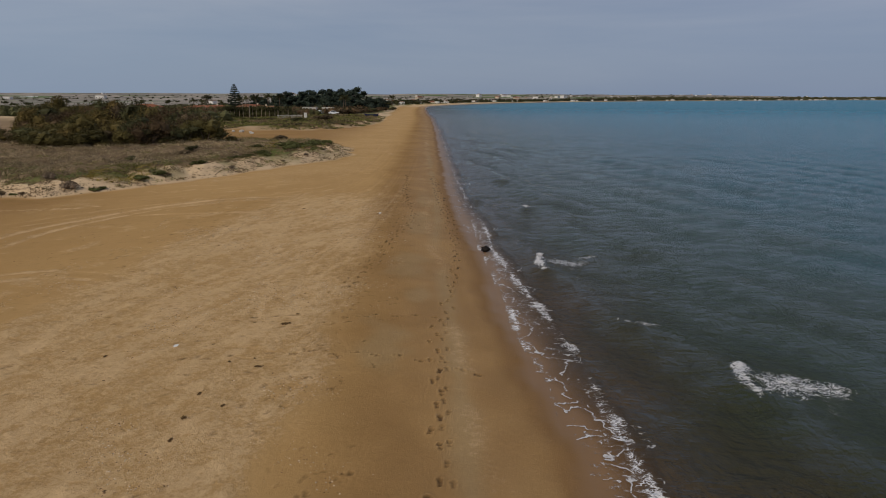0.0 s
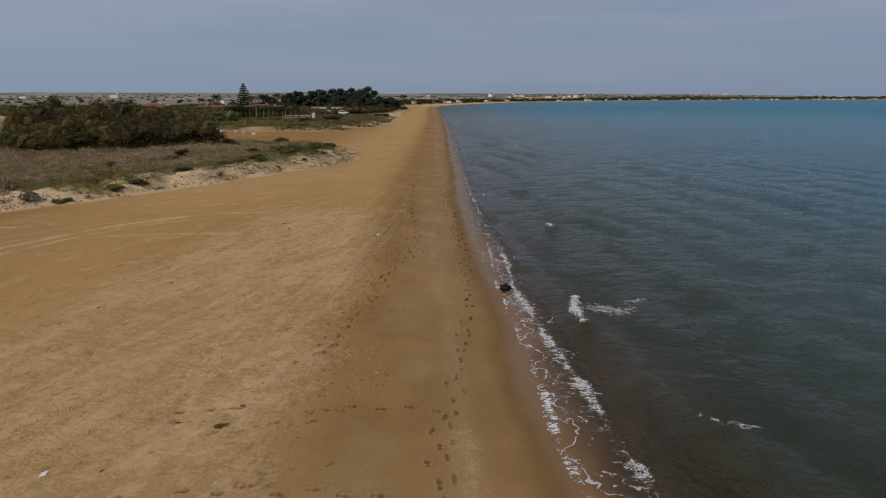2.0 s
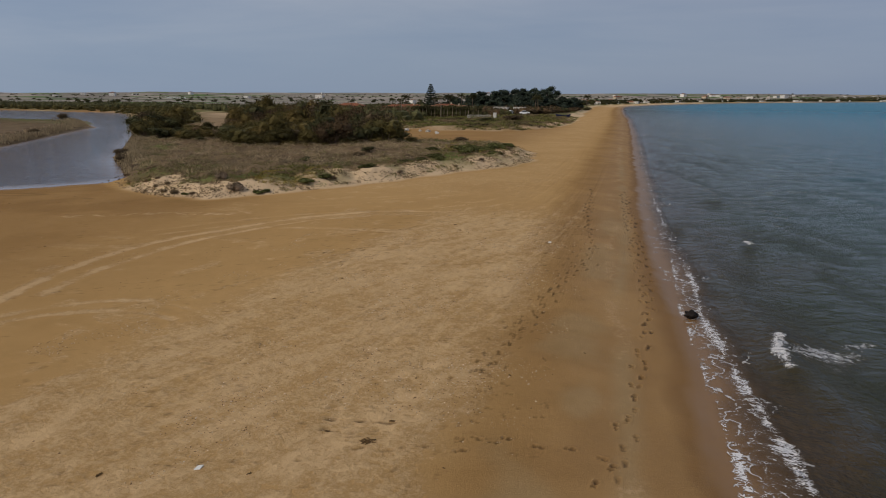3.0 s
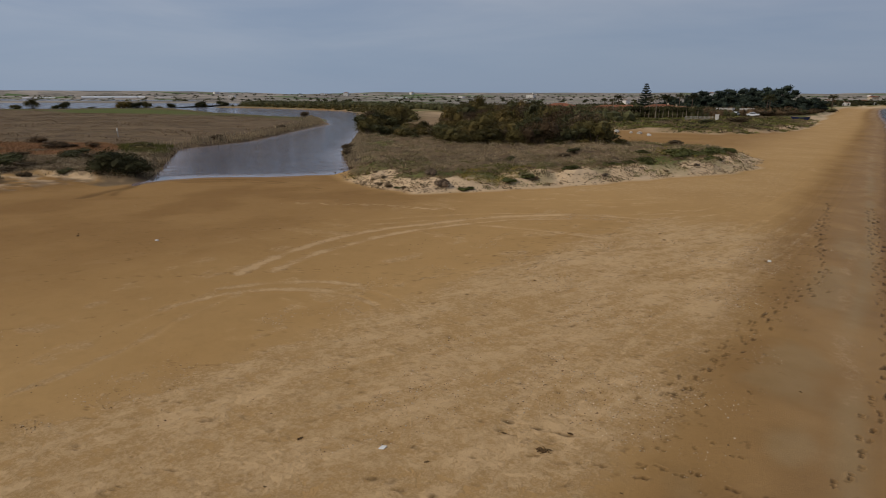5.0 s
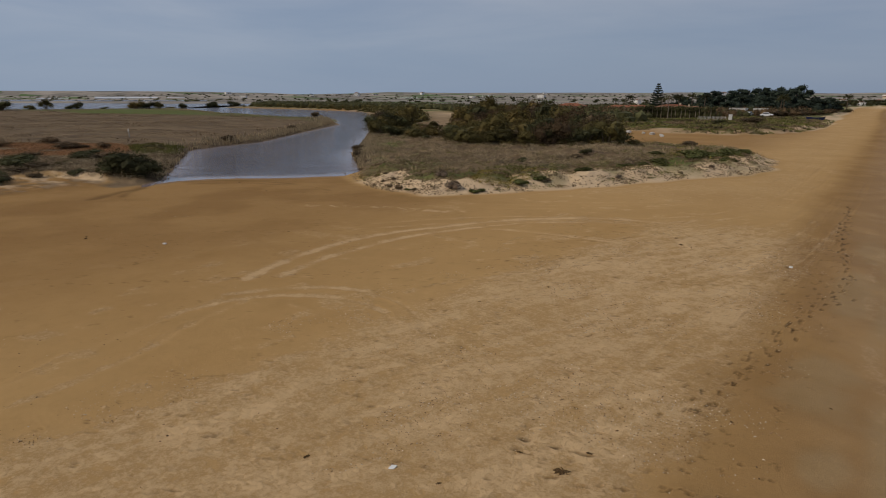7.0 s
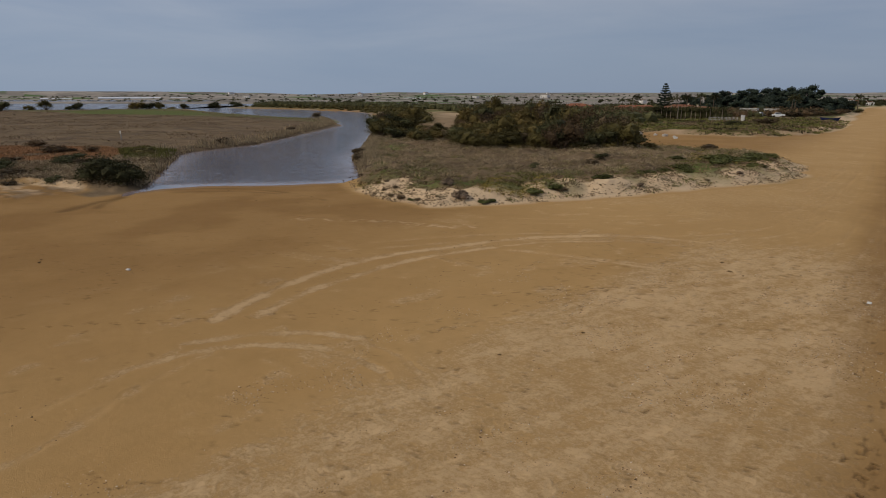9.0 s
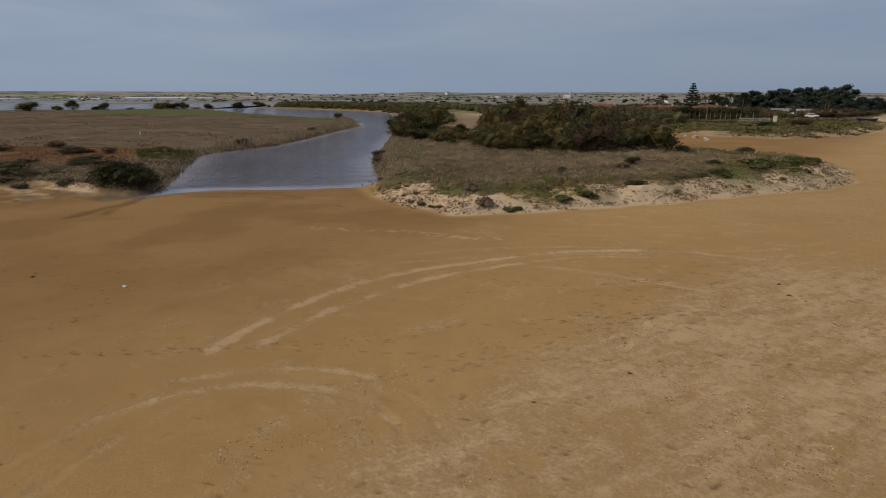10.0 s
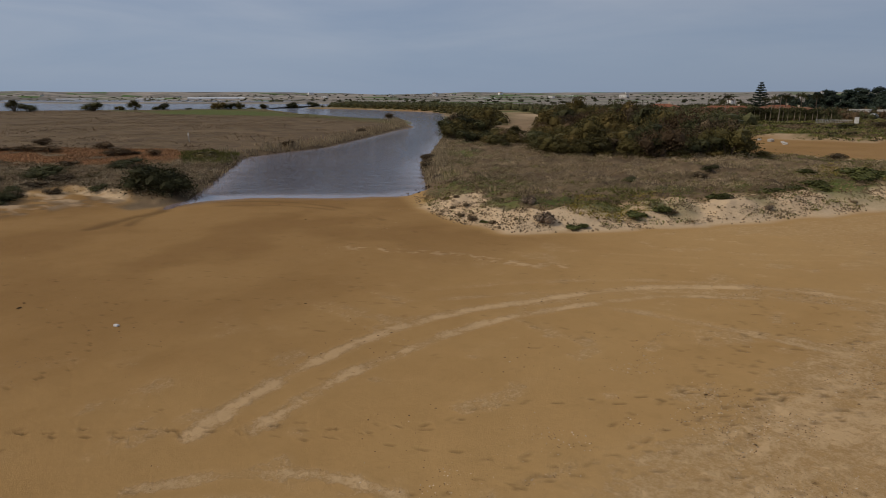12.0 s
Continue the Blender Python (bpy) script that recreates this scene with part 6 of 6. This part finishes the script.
first_palm = palm(rng, "feathery palm tree among the houses")
first_palm.matrix_basis = stand(-88, 300)
for x, y, size in [(-91, 296, 0.9), (-84, 306, 1.05), (-97, 305, 0.85), (-117, 318, 1.0), (-122, 312, 0.8), (-113, 300, 0.75), (-80, 312, 1.0), (-47, 300, 0.95), (-45.5, 296, 1.0), (-34, 420, 1.1)]:
    copy_thing(first_palm, stand(x, y, random.uniform(0, 360), size))


def house(label, long, deep, tall, roof, wall_mat, roof_mat, windows=4, group="", name="house"):
    """A low house; the long side faces -y. roof: height of a hipped tile roof, 0 for a flat one."""
    h = thing(name, label, "house", group)
    body = Shape().box(-long / 2, -deep / 2, -0.4, long / 2, deep / 2, tall)
    part("wall", body, wall_mat, h)
    if roof:
        o = 0.5
        e = min(deep / 2 + o, long / 2)
        part("roof", Shape().add([(-long / 2 - o, -deep / 2 - o, tall), (long / 2 + o, -deep / 2 - o, tall), (long / 2 + o, deep / 2 + o, tall), (-long / 2 - o, deep / 2 + o, tall),
                                  (-long / 2 - o, -deep / 2 - o, tall + 0.15), (long / 2 + o, -deep / 2 - o, tall + 0.15), (long / 2 + o, deep / 2 + o, tall + 0.15), (-long / 2 - o, deep / 2 + o, tall + 0.15),
                                  (-long / 2 + e * 0.8, 0, tall + roof), (long / 2 - e * 0.8, 0, tall + roof)],
                                 [(3, 2, 1, 0), (0, 1, 5, 4), (1, 2, 6, 5), (2, 3, 7, 6), (3, 0, 4, 7), (4, 5, 9, 8), (5, 6, 9), (6, 7, 8, 9), (7, 4, 8)]), roof_mat, h)
        part("chimney", Shape().box(long * 0.2, -0.4, tall + 0.2, long * 0.2 + 0.7, 0.3, tall + roof + 0.6, 0.05), wall_mat, h)
    else:
        part("roof", Shape().box(-long / 2 - 0.15, -deep / 2 - 0.15, tall, long / 2 + 0.15, deep / 2 + 0.15, tall + 0.35, 0.05), roof_mat, h)
    for k in range(windows):
        cx = -long / 2 + long * (k + 0.5) / windows
        if k == windows // 2:
            part("door", Shape().box(cx - 0.5, -deep / 2 - 0.06, 0, cx + 0.5, -deep / 2 + 0.05, 2.05, 0.02), TIMBER, h)
            continue
        w = part("window", Shape().box(cx - 0.65, -deep / 2 - 0.05, 0.95, cx + 0.65, -deep / 2 + 0.05, 2.2, 0.02), WHITEWASH, h)
        part("pane", Shape().box(cx - 0.55, -deep / 2 - 0.07, 1.05, cx + 0.55, -deep / 2 - 0.02, 2.1), DARKGLASS, w)
    return h


for label, long, deep, tall, roof, wall_mat, roof_mat, windows, x, y, turn in [
        ("long low villa with a red tiled roof", 20, 8, 2.5, 1.2, CREAM, ROOFTILE, 7, -110, 298, 10), ("low villa with a red tiled roof among palms", 14, 8, 2.7, 1.3, CREAM, ROOFTILE, 5, -94, 312, 5),
        ("long low house with a brown tiled roof", 22, 8, 2.5, 1.1, CREAM, ROOFBROWN, 7, -84, 285, 4), ("white flat-roofed seaside house before the pines", 6, 5, 2.4, 0, WHITEWASH, FLATROOF, 4, -57, 272, 3),
        ("small white house with a flat roof", 4.4, 4, 2.3, 0, WHITEWASH, FLATROOF, 3, -50, 276, 0), ("villa with a red tiled roof behind the thicket", 13, 8, 3.0, 1.4, CREAM, ROOFTILE, 4, -136, 292, 14)]:
    house(label, long, deep, tall, roof, wall_mat, roof_mat, windows, "seaside houses").matrix_basis = stand(x, y, turn, 1, 0.5 if roof else 0.1)

FAR = [house("small white house on the far shore", 13, 9, 4.5, 0, WHITEWASH, FLATROOF, 3, "houses along the bay"), house("far cream house with a red roof", 14, 9, 4.2, 1.8, CREAM, ROOFTILE, 3, "houses along the bay"), house("far two-storey white house", 11, 10, 7.0, 1.6, WHITEWASH, ROOFBROWN, 3, "houses along the bay")]
far_used = [False] * 3
coast = SHORE[16:24]
for k in range(84):
    i = random.randrange(0, len(coast) - 1)
    f = random.random()
    ax, ay = coast[i]
    bx2, by2 = coast[i + 1]
    back = random.choice((38, 42, 50, 60, 80, 110, 150, 240))
    ln = math.hypot(bx2 - ax, by2 - ay)
    x, y = ax + (bx2 - ax) * f - (by2 - ay) / ln * back, ay + (by2 - ay) * f + (bx2 - ax) / ln * back
    kind = random.randrange(3)
    m = stand(x, y, random.uniform(-30, 50), random.uniform(0.3, 0.6), 0.2)
    if far_used[kind]:
        repeat(FAR[kind], m)
    else:
        FAR[kind].matrix_basis, far_used[kind] = m, True
for k in range(30):
    w, r = radians(random.uniform(-12, 78)), random.uniform(1700, 3400)
    x, y = -r * math.sin(w), r * math.cos(w)
    if relief(np.array([x]), np.array([y]))[7][0] > 30:
        repeat(FAR[(0, 2, 0, 1, 0)[k % 5]], stand(x, y, random.uniform(0, 90), random.uniform(0.9, 1.6), 0.2))


for k in range(130):
    f, back = random.random(), random.choice((45, 60, 90, 140, 260, 420, 560, 700))
    x, y = (476 + (1489 - 476) * f, 1485 + (2165 - 1485) * f) if k % 3 else (1489 + 900 * f, 2165 + 320 * f)
    repeat(FAR[(0, 2, 0, 1, 0)[k % 5]], stand(x - 0.45 * back, y + 0.9 * back, random.uniform(-20, 60), random.uniform(0.35, 0.65), 0.2))
# long greenhouses on the plain
def greenhouse(long, bays=6):
    g = thing("greenhouse", "row of long white plastic greenhouses on the plain", "greenhouse", "greenhouses on the plain")
    for k in range(bays):
        s = Shape()
        ring = [(-4.5, 0), (-4.5, 2.6), (-3, 4.2), (0, 5.0), (3, 4.2), (4.5, 2.6), (4.5, 0)]
        n = len(ring)
        s.add([(-long / 2 + i * long, k * 9.3 + px, pz - 0.3) for i in (0, 1) for px, pz in ring], [(i, i + 1, n + i + 1, n + i) for i in range(n - 1)] + [tuple(range(n - 1, -1, -1)), tuple(range(n, 2 * n))])
        part("tunnel", s, FILM, g)
    return g


g1 = greenhouse(150)
for k, (x, y, turn, size) in enumerate([(-1700, 870, 63, 1.0), (-1640, 975, 60, 0.3), (-1905, 770, 62, 0.5), (-2150, 640, 60, 0.6), (-1500, 2300, 30, 0.5), (-900, 2600, 20, 0.5), (-1250, 1500, 40, 0.35)]):
    if k:
        repeat(g1, stand(x, y, turn, size, 0.2))
    else:
        g1.matrix_basis = stand(x, y, turn, size, 0.2)


# poles with their cross-arms
def pole(tall):
    p = thing("utility_pole", "weathered utility pole behind the dunes", "pole", "utility poles")
    part("shaft", Shape().tube([(0, 0, -0.3), (0, 0, tall)], [0.11, 0.07], 8), TIMBER, p)
    part("crossarm", Shape().box(-0.6, -0.05, tall - 0.5, 0.6, 0.05, tall - 0.38, 0.01), TIMBER, p)
    return p


p1 = pole(6.4)
p1.matrix_basis = stand(-93.2, 250)
for x, y, size in [(-65.4, 215, 1.08), (-68.2, 217, 0.98), (-150, 275, 1.0)]:
    copy_thing(p1, stand(x, y, random.uniform(0, 40), size))


# row of slim bare trunks with a clipped hedge crown
def hedge_tree(rng, tall):
    t = thing("hedge_tree", "slim tree of a clipped garden hedge", "tree", "trees of the garden hedge")
    part("trunk", Shape().tube([(0, 0, -0.2), (0.05, 0, tall * 0.5), (0, 0.05, tall * 0.85)], [0.09, 0.08, 0.05], 6), BARK_PALE, t)
    at = rng.uniform(-1, 1, (130, 3)) * np.array([1.2, 0.8, 0.55]) + np.array([0, 0.3, tall * 0.86])
    low = rng.uniform(-1, 1, (90, 3)) * np.array([1.2, 0.5, tall * 0.36]) + np.array([0, 1.0, tall * 0.4])
    crown = Shape().leaves(np.concatenate([at, low]), 0.42, rng).blob(0, 0.9, tall * 0.5, 1.1, 0.45, tall * 0.4, 0.4, 1, 1)
    part("crown", crown, LEAF_DARK, t)
    return t


h1 = hedge_tree(rng, 3.6)
h1.matrix_basis = stand(-75.5, 217)
for k in range(1, 16):
    copy_thing(h1, stand(-75.5 + 1.55 * k + random.uniform(-0.3, 0.3), 217 - 0.2 * k + random.uniform(-0.4, 0.4), random.uniform(-15, 15), random.uniform(0.85, 1.1), 0.1))

# white cabin, picket fence
cabin = thing("cabin", "small white beach cabin with a low roof", "cabin", m=stand(-44.8, 206.5, 8, 0.78))
part("wall", Shape().box(-0.6, -0.55, -0.1, 0.6, 0.55, 2.3, 0.03), WHITEWASH, cabin)
part("roof", Shape().box(-0.7, -0.65, 2.3, 0.7, 0.65, 2.42, 0.03), FLATROOF, cabin)
cabin_door = part("door", Shape().box(-0.35, -0.59, 0.05, 0.35, -0.54, 1.95, 0.01), WHITEWASH, cabin, "white painted cabin door")
part("handle", Shape().box(0.24, -0.63, 0.95, 0.3, -0.58, 1.08, 0.005), DARKGLASS, cabin_door)
fence = thing("picket_fence", "white wooden picket fence beside the cabin", "fence", m=stand(-50.2, 208.2, 10))
for k in range(22):
    part("picket", Shape().box(-4 + k * 0.36, -0.02, -0.1, -4 + k * 0.36 + 0.09, 0.02, 1.15, 0.01), PICKET, fence)
for z in (0.3, 0.85):
    part("rail", Shape().box(-4.1, 0.02, z, 4.1, 0.07, z + 0.07, 0.01), PICKET, fence)


# cars by the houses, a boat on the sand
def car():
    c = thing("car", "white parked car beside the seaside houses", "car", "parked cars")
    part("body", Shape().box(-2.1, -0.85, 0.25, 2.1, 0.85, 0.95, 0.14), CARWHITE, c)
    cabin_part = part("cabin", Shape().add([(-1.5, -0.78, 0.93), (1.2, -0.78, 0.93), (1.2, 0.78, 0.93), (-1.5, 0.78, 0.93), (-1.0, -0.62, 1.48), (0.55, -0.62, 1.48), (0.55, 0.62, 1.48), (-1.0, 0.62, 1.48)],
                                           [(4, 5, 6, 7), (0, 1, 5, 4), (1, 2, 6, 5), (2, 3, 7, 6), (3, 0, 4, 7)]), CARWHITE, c)
    part("window", Shape().add([(-1.25, -0.76, 1.0), (0.95, -0.76, 1.0), (0.5, -0.65, 1.4), (-0.95, -0.65, 1.4)], [(0, 1, 2, 3)]), DARKGLASS, cabin_part)
    for x in (-1.3, 1.3):
        for y in (-0.8, 0.8):
            part("wheel", Shape().tube([(x, y - 0.1, 0.32), (x, y + 0.1, 0.32)], [0.32, 0.32], 14), RUBBER, c)
    return c


car1 = car()
car1.matrix_basis = stand(-44.5, 258, 12, 1, 0)
copy_thing(car1, stand(-51, 262, 80, 1, 0))
copy_thing(car1, stand(-41, 372, 20, 1.1, 0))

boat = thing("rowing_boat", "dark blue wooden boat lying on the sand", "boat", m=stand(-26.4, 232, 4, 1.2, 0.05))
ring = [(-2.2, 0.0), (-1.6, -0.55), (0, -0.75), (1.5, -0.5), (2.3, 0), (1.5, 0.5), (0, 0.75), (-1.6, 0.55)]
n = len(ring)
part("hull", Shape().add([(x * 0.8, y * 0.55, 0.0) for x, y in ring] + [(x, y, 0.6 + 0.06 * x * x) for x, y in ring] + [(x * 0.94, y * 0.9, 0.55 + 0.06 * x * x) for x, y in ring] + [(x * 0.78, y * 0.5, 0.12) for x, y in ring],
                         [tuple(range(n - 1, -1, -1))] + [(a * n + i, a * n + (i + 1) % n, (a + 1) * n + (i + 1) % n, (a + 1) * n + i) for a in range(3) for i in range(n)] + [tuple(range(3 * n, 4 * n))]), BOATBLUE, boat)
for x in (-1.0, 0.6):
    part("thwart", Shape().box(x, -0.58, 0.45, x + 0.25, 0.58, 0.5, 0.01), TIMBER, boat)

# stones at the back of the small sand bay
for x, y, size in [(-37.5, 106.5, 0.6), (-39.0, 107.6, 0.45), (-40, 132, 0.9), (-44, 138, 1.2), (-46.5, 140, 0.9), (-50, 141, 1.3), (-53, 143, 1.0), (-41.5, 136, 0.8)]:
    single("boulder", Shape().blob(0, 0, 0.18, 0.5, 0.4, 0.3, 0.5, 2, x), FLATROOF, "pale stone block at the edge of the sand", "stone", stand(x, y, x * 40, size), "stones by the thicket")


# ---- things on the beach ----
def weed_clump(rng, label, size=0.35):
    s = Shape()
    n = 60
    for k in range(n):
        w, r = rng.uniform(0, 6.28), size * math.sqrt(rng.uniform(0, 1))
        a = np.array([r * math.cos(w), r * math.sin(w) * 0.6, 0.02 + 0.25 * size * rng.random() * (1 - r / size)])
        b = a + rng.normal(0, 0.2 * size, 3) * np.array([1, 1, 0.35])
        c = b + rng.normal(0, 0.16 * size, 3) * np.array([1, 1, 0.2])
        b[2], c[2] = abs(b[2]), max(0.0, c[2] * 0.5)
        s.tube([tuple(a), tuple(b), tuple(c)], [0.022, 0.018, 0.01], 4)
    s.blob(0, 0, 0.02, size * 0.4, size * 0.26, size * 0.16, 0.9, 2, 7)
    return single("seaweed_clump", s, WEED, label, "seaweed", group="seaweed on the beach")


weed1, weed2 = weed_clump(rng, "dark dried seaweed clump on the sand"), weed_clump(rng, "small dark seaweed scrap on the sand", 0.2)
weed1.matrix_basis = stand(-5.27, 19.6, 20, 0.45, 0.0)
weed2.matrix_basis = stand(-5.2, 16.2, 0, 0.5, 0.0)
for big, x, y, size in [(0, -6.1, 16.5, 0.7), (0, -5.45, 16.75, 0.6), (0, -6.2, 14.5, 1.0), (0, -9.8, 16.8, 0.8), (0, -7.0, 17.75, 0.7), (1, -9.45, 41.6, 0.9), (0, -10.1, 43.0, 1.1), (0, -8.8, 41.2, 0.8), (1, -6.1, 13.3, 0.6), (0, -6.0, 12.3, 0.9), (0, -5.4, 13.9, 0.8), (0, -5.1, 20.6, 0.7), (0, -6.3, 19.7, 0.7), (0, -3.4, 19.2, 0.5), (0, -35.8, 23.9, 1.2), (0, -36.4, 24.2, 0.7),
                        (0, -9.0, 15.2, 0.6), (0, -3.0, 24, 0.5), (0, -14.2, 34.5, 0.6), (0, -44, 42.2, 1.0), (0, -42.2, 46.2, 0.9), (0, -28.3, 31.6, 0.6), (0, -1.2, 26.4, 0.5), (0, -12.6, 27.6, 0.6), (0, -11.4, 30.8, 0.7), (0, -51, 44.5, 0.9), (0, -47.5, 48.3, 0.8)]:
    repeat(weed1 if big else weed2, stand(x, y, random.uniform(0, 360), size * 0.42, 0.0))

single("rock", Shape().blob(0, 0, 0.12, 0.28, 0.2, 0.2, 0.7, 3, 4).blob(0.2, 0.08, 0.1, 0.14, 0.12, 0.14, 0.6, 2, 2), ROCKDARK, "dark wet rock in the edge of the surf", "rock", pose(2.15, 31.6, SEA + 0.04) @ Matrix.Diagonal((0.75, 0.75, 0.8, 1)), smooth=True)

litter = Shape().box(-0.16, -0.1, 0.0, 0.16, 0.1, 0.1, 0.03)
single("plastic_tub", litter, WHITEWASH, "white plastic tub lying on the damp sand", "litter", stand(-31.0, 25.7, 20, 0.6, 0.0))
single("plastic_scrap", Shape().add([(-0.14, -0.06, 0.0), (0.05, -0.1, 0.02), (0.16, 0.03, 0.06), (0.0, 0.1, 0.03), (-0.14, -0.06, -0.02), (0.05, -0.1, 0.0), (0.16, 0.03, 0.03), (0.0, 0.1, 0.0)], [(0, 1, 2, 3), (7, 6, 5, 4), (0, 4, 5, 1), (1, 5, 6, 2), (2, 6, 7, 3), (3, 7, 4, 0)]), WHITEWASH, "torn scrap of pale plastic on the sand", "litter", stand(-8.1, 17.6, 40, 0.7, 0.0))
single("plastic_scrap", Shape().box(-0.08, -0.05, 0, 0.08, 0.05, 0.07, 0.02), WHITEWASH, "small white plastic scrap on the sand", "litter", stand(-4.2, 40.4, 0, 1, 0.0))
single("float_buoy", Shape().blob(0, 0, 0.2, 0.28, 0.28, 0.28, 0.0, 2), WHITEWASH, "white float by the reeds at the river bank", "buoy", pose(-104.2, 89.6, LAGOON), smooth=True)
marker = thing("marker_post", "pale marker post standing in the marsh", "post", m=stand(-113.6, 66.1))
part("shaft", Shape().tube([(0, 0, -0.2), (0, 0, 1.6)], [0.07, 0.06], 8), CONCRETE, marker)
part("plate", Shape().box(-0.15, -0.1, 1.1, 0.15, -0.06, 1.5, 0.01), WHITEWASH, marker)


def specks(name, count, box, lo, hi, mat, label, where, rng, flat=0.3):
    """Small four-sided chips strewn on the sand."""
    x, y = rng.uniform(box[0], box[1], count * 4), rng.uniform(box[2], box[3], count * 4)
    ok = where(x, y)
    x, y = x[ok][:count], y[ok][:count]
    z = relief(x, y)[0]
    n = len(x)
    r, w = rng.uniform(lo, hi, n) ** 1.0, rng.uniform(0, 6.28, n)
    long = rng.uniform(0.6, 1.8, n)
    ring = [(np.cos(w + k * 1.571) * r * (long if k % 2 else 1), np.sin(w + k * 1.571) * r * (long if k % 2 else 1), np.zeros(n)) for k in range(4)]
    v = np.stack([np.stack([x + a, y + b, z - 0.01 + c], 1) for a, b, c in ring] + [np.stack([x, y, z + r * flat], 1)], 1)
    s = Shape()
    s.v.append(v.reshape(-1, 3))
    s.n = 5 * n
    for k in range(4):
        base = np.arange(n) * 5
        s.f += list(zip((base + k).tolist(), (base + (k + 1) % 4).tolist(), (base + 4).tolist()))
    return single(name, s, mat, label, "debris", kind="stuff")


on_berm = lambda x, y: (vnoise(x, y, 2.2, 3, 8.0) > 0.44) & ((vnoise(x, y, 6.0, 2, 1.0) > 0.4) | (x > -9)) & (x < -2.2 + 0.6 * vnoise(x, y, 1.0))
sparse = lambda x, y: (vnoise(x, y, 3.0, 3, 5.0) > 0.5) & (area(x, y, DUNE) > 0.5) & (area(x, y, RIVER) > 0.5)
specks("shell_grit", 9000, (-17, -0.8, 9, 46), 0.006, 0.022, SHELL, "bleached shell grit scattered over the berm", on_berm, rng)
specks("dark_grit", 10000, (-17, -0.8, 9, 48), 0.007, 0.022, PEBBLE, "dark driftwood chips and pebbles on the berm", on_berm, rng)
specks("dark_grit", 2600, (-50, -2, 9, 60), 0.012, 0.036, PEBBLE, "dark scraps strewn over the damp sand flat", sparse, rng)
specks("shell_grit", 600, (-46, 1, 9, 60), 0.008, 0.026, SHELL, "small pale shells on the damp sand", sparse, rng)

on_dune = lambda x, y: (-area(x, y, DUNE) > -0.3) & (-area(x, y, DUNE) < 5) & (vnoise(x, y, 1.4, 3, 6.0) > 0.42)
specks("dune_litter", 5200, (-47, -12, 47, 100), 0.025, 0.11, CLOD, "brown plant scraps and clods on the dune slope", on_dune, rng, 0.8)
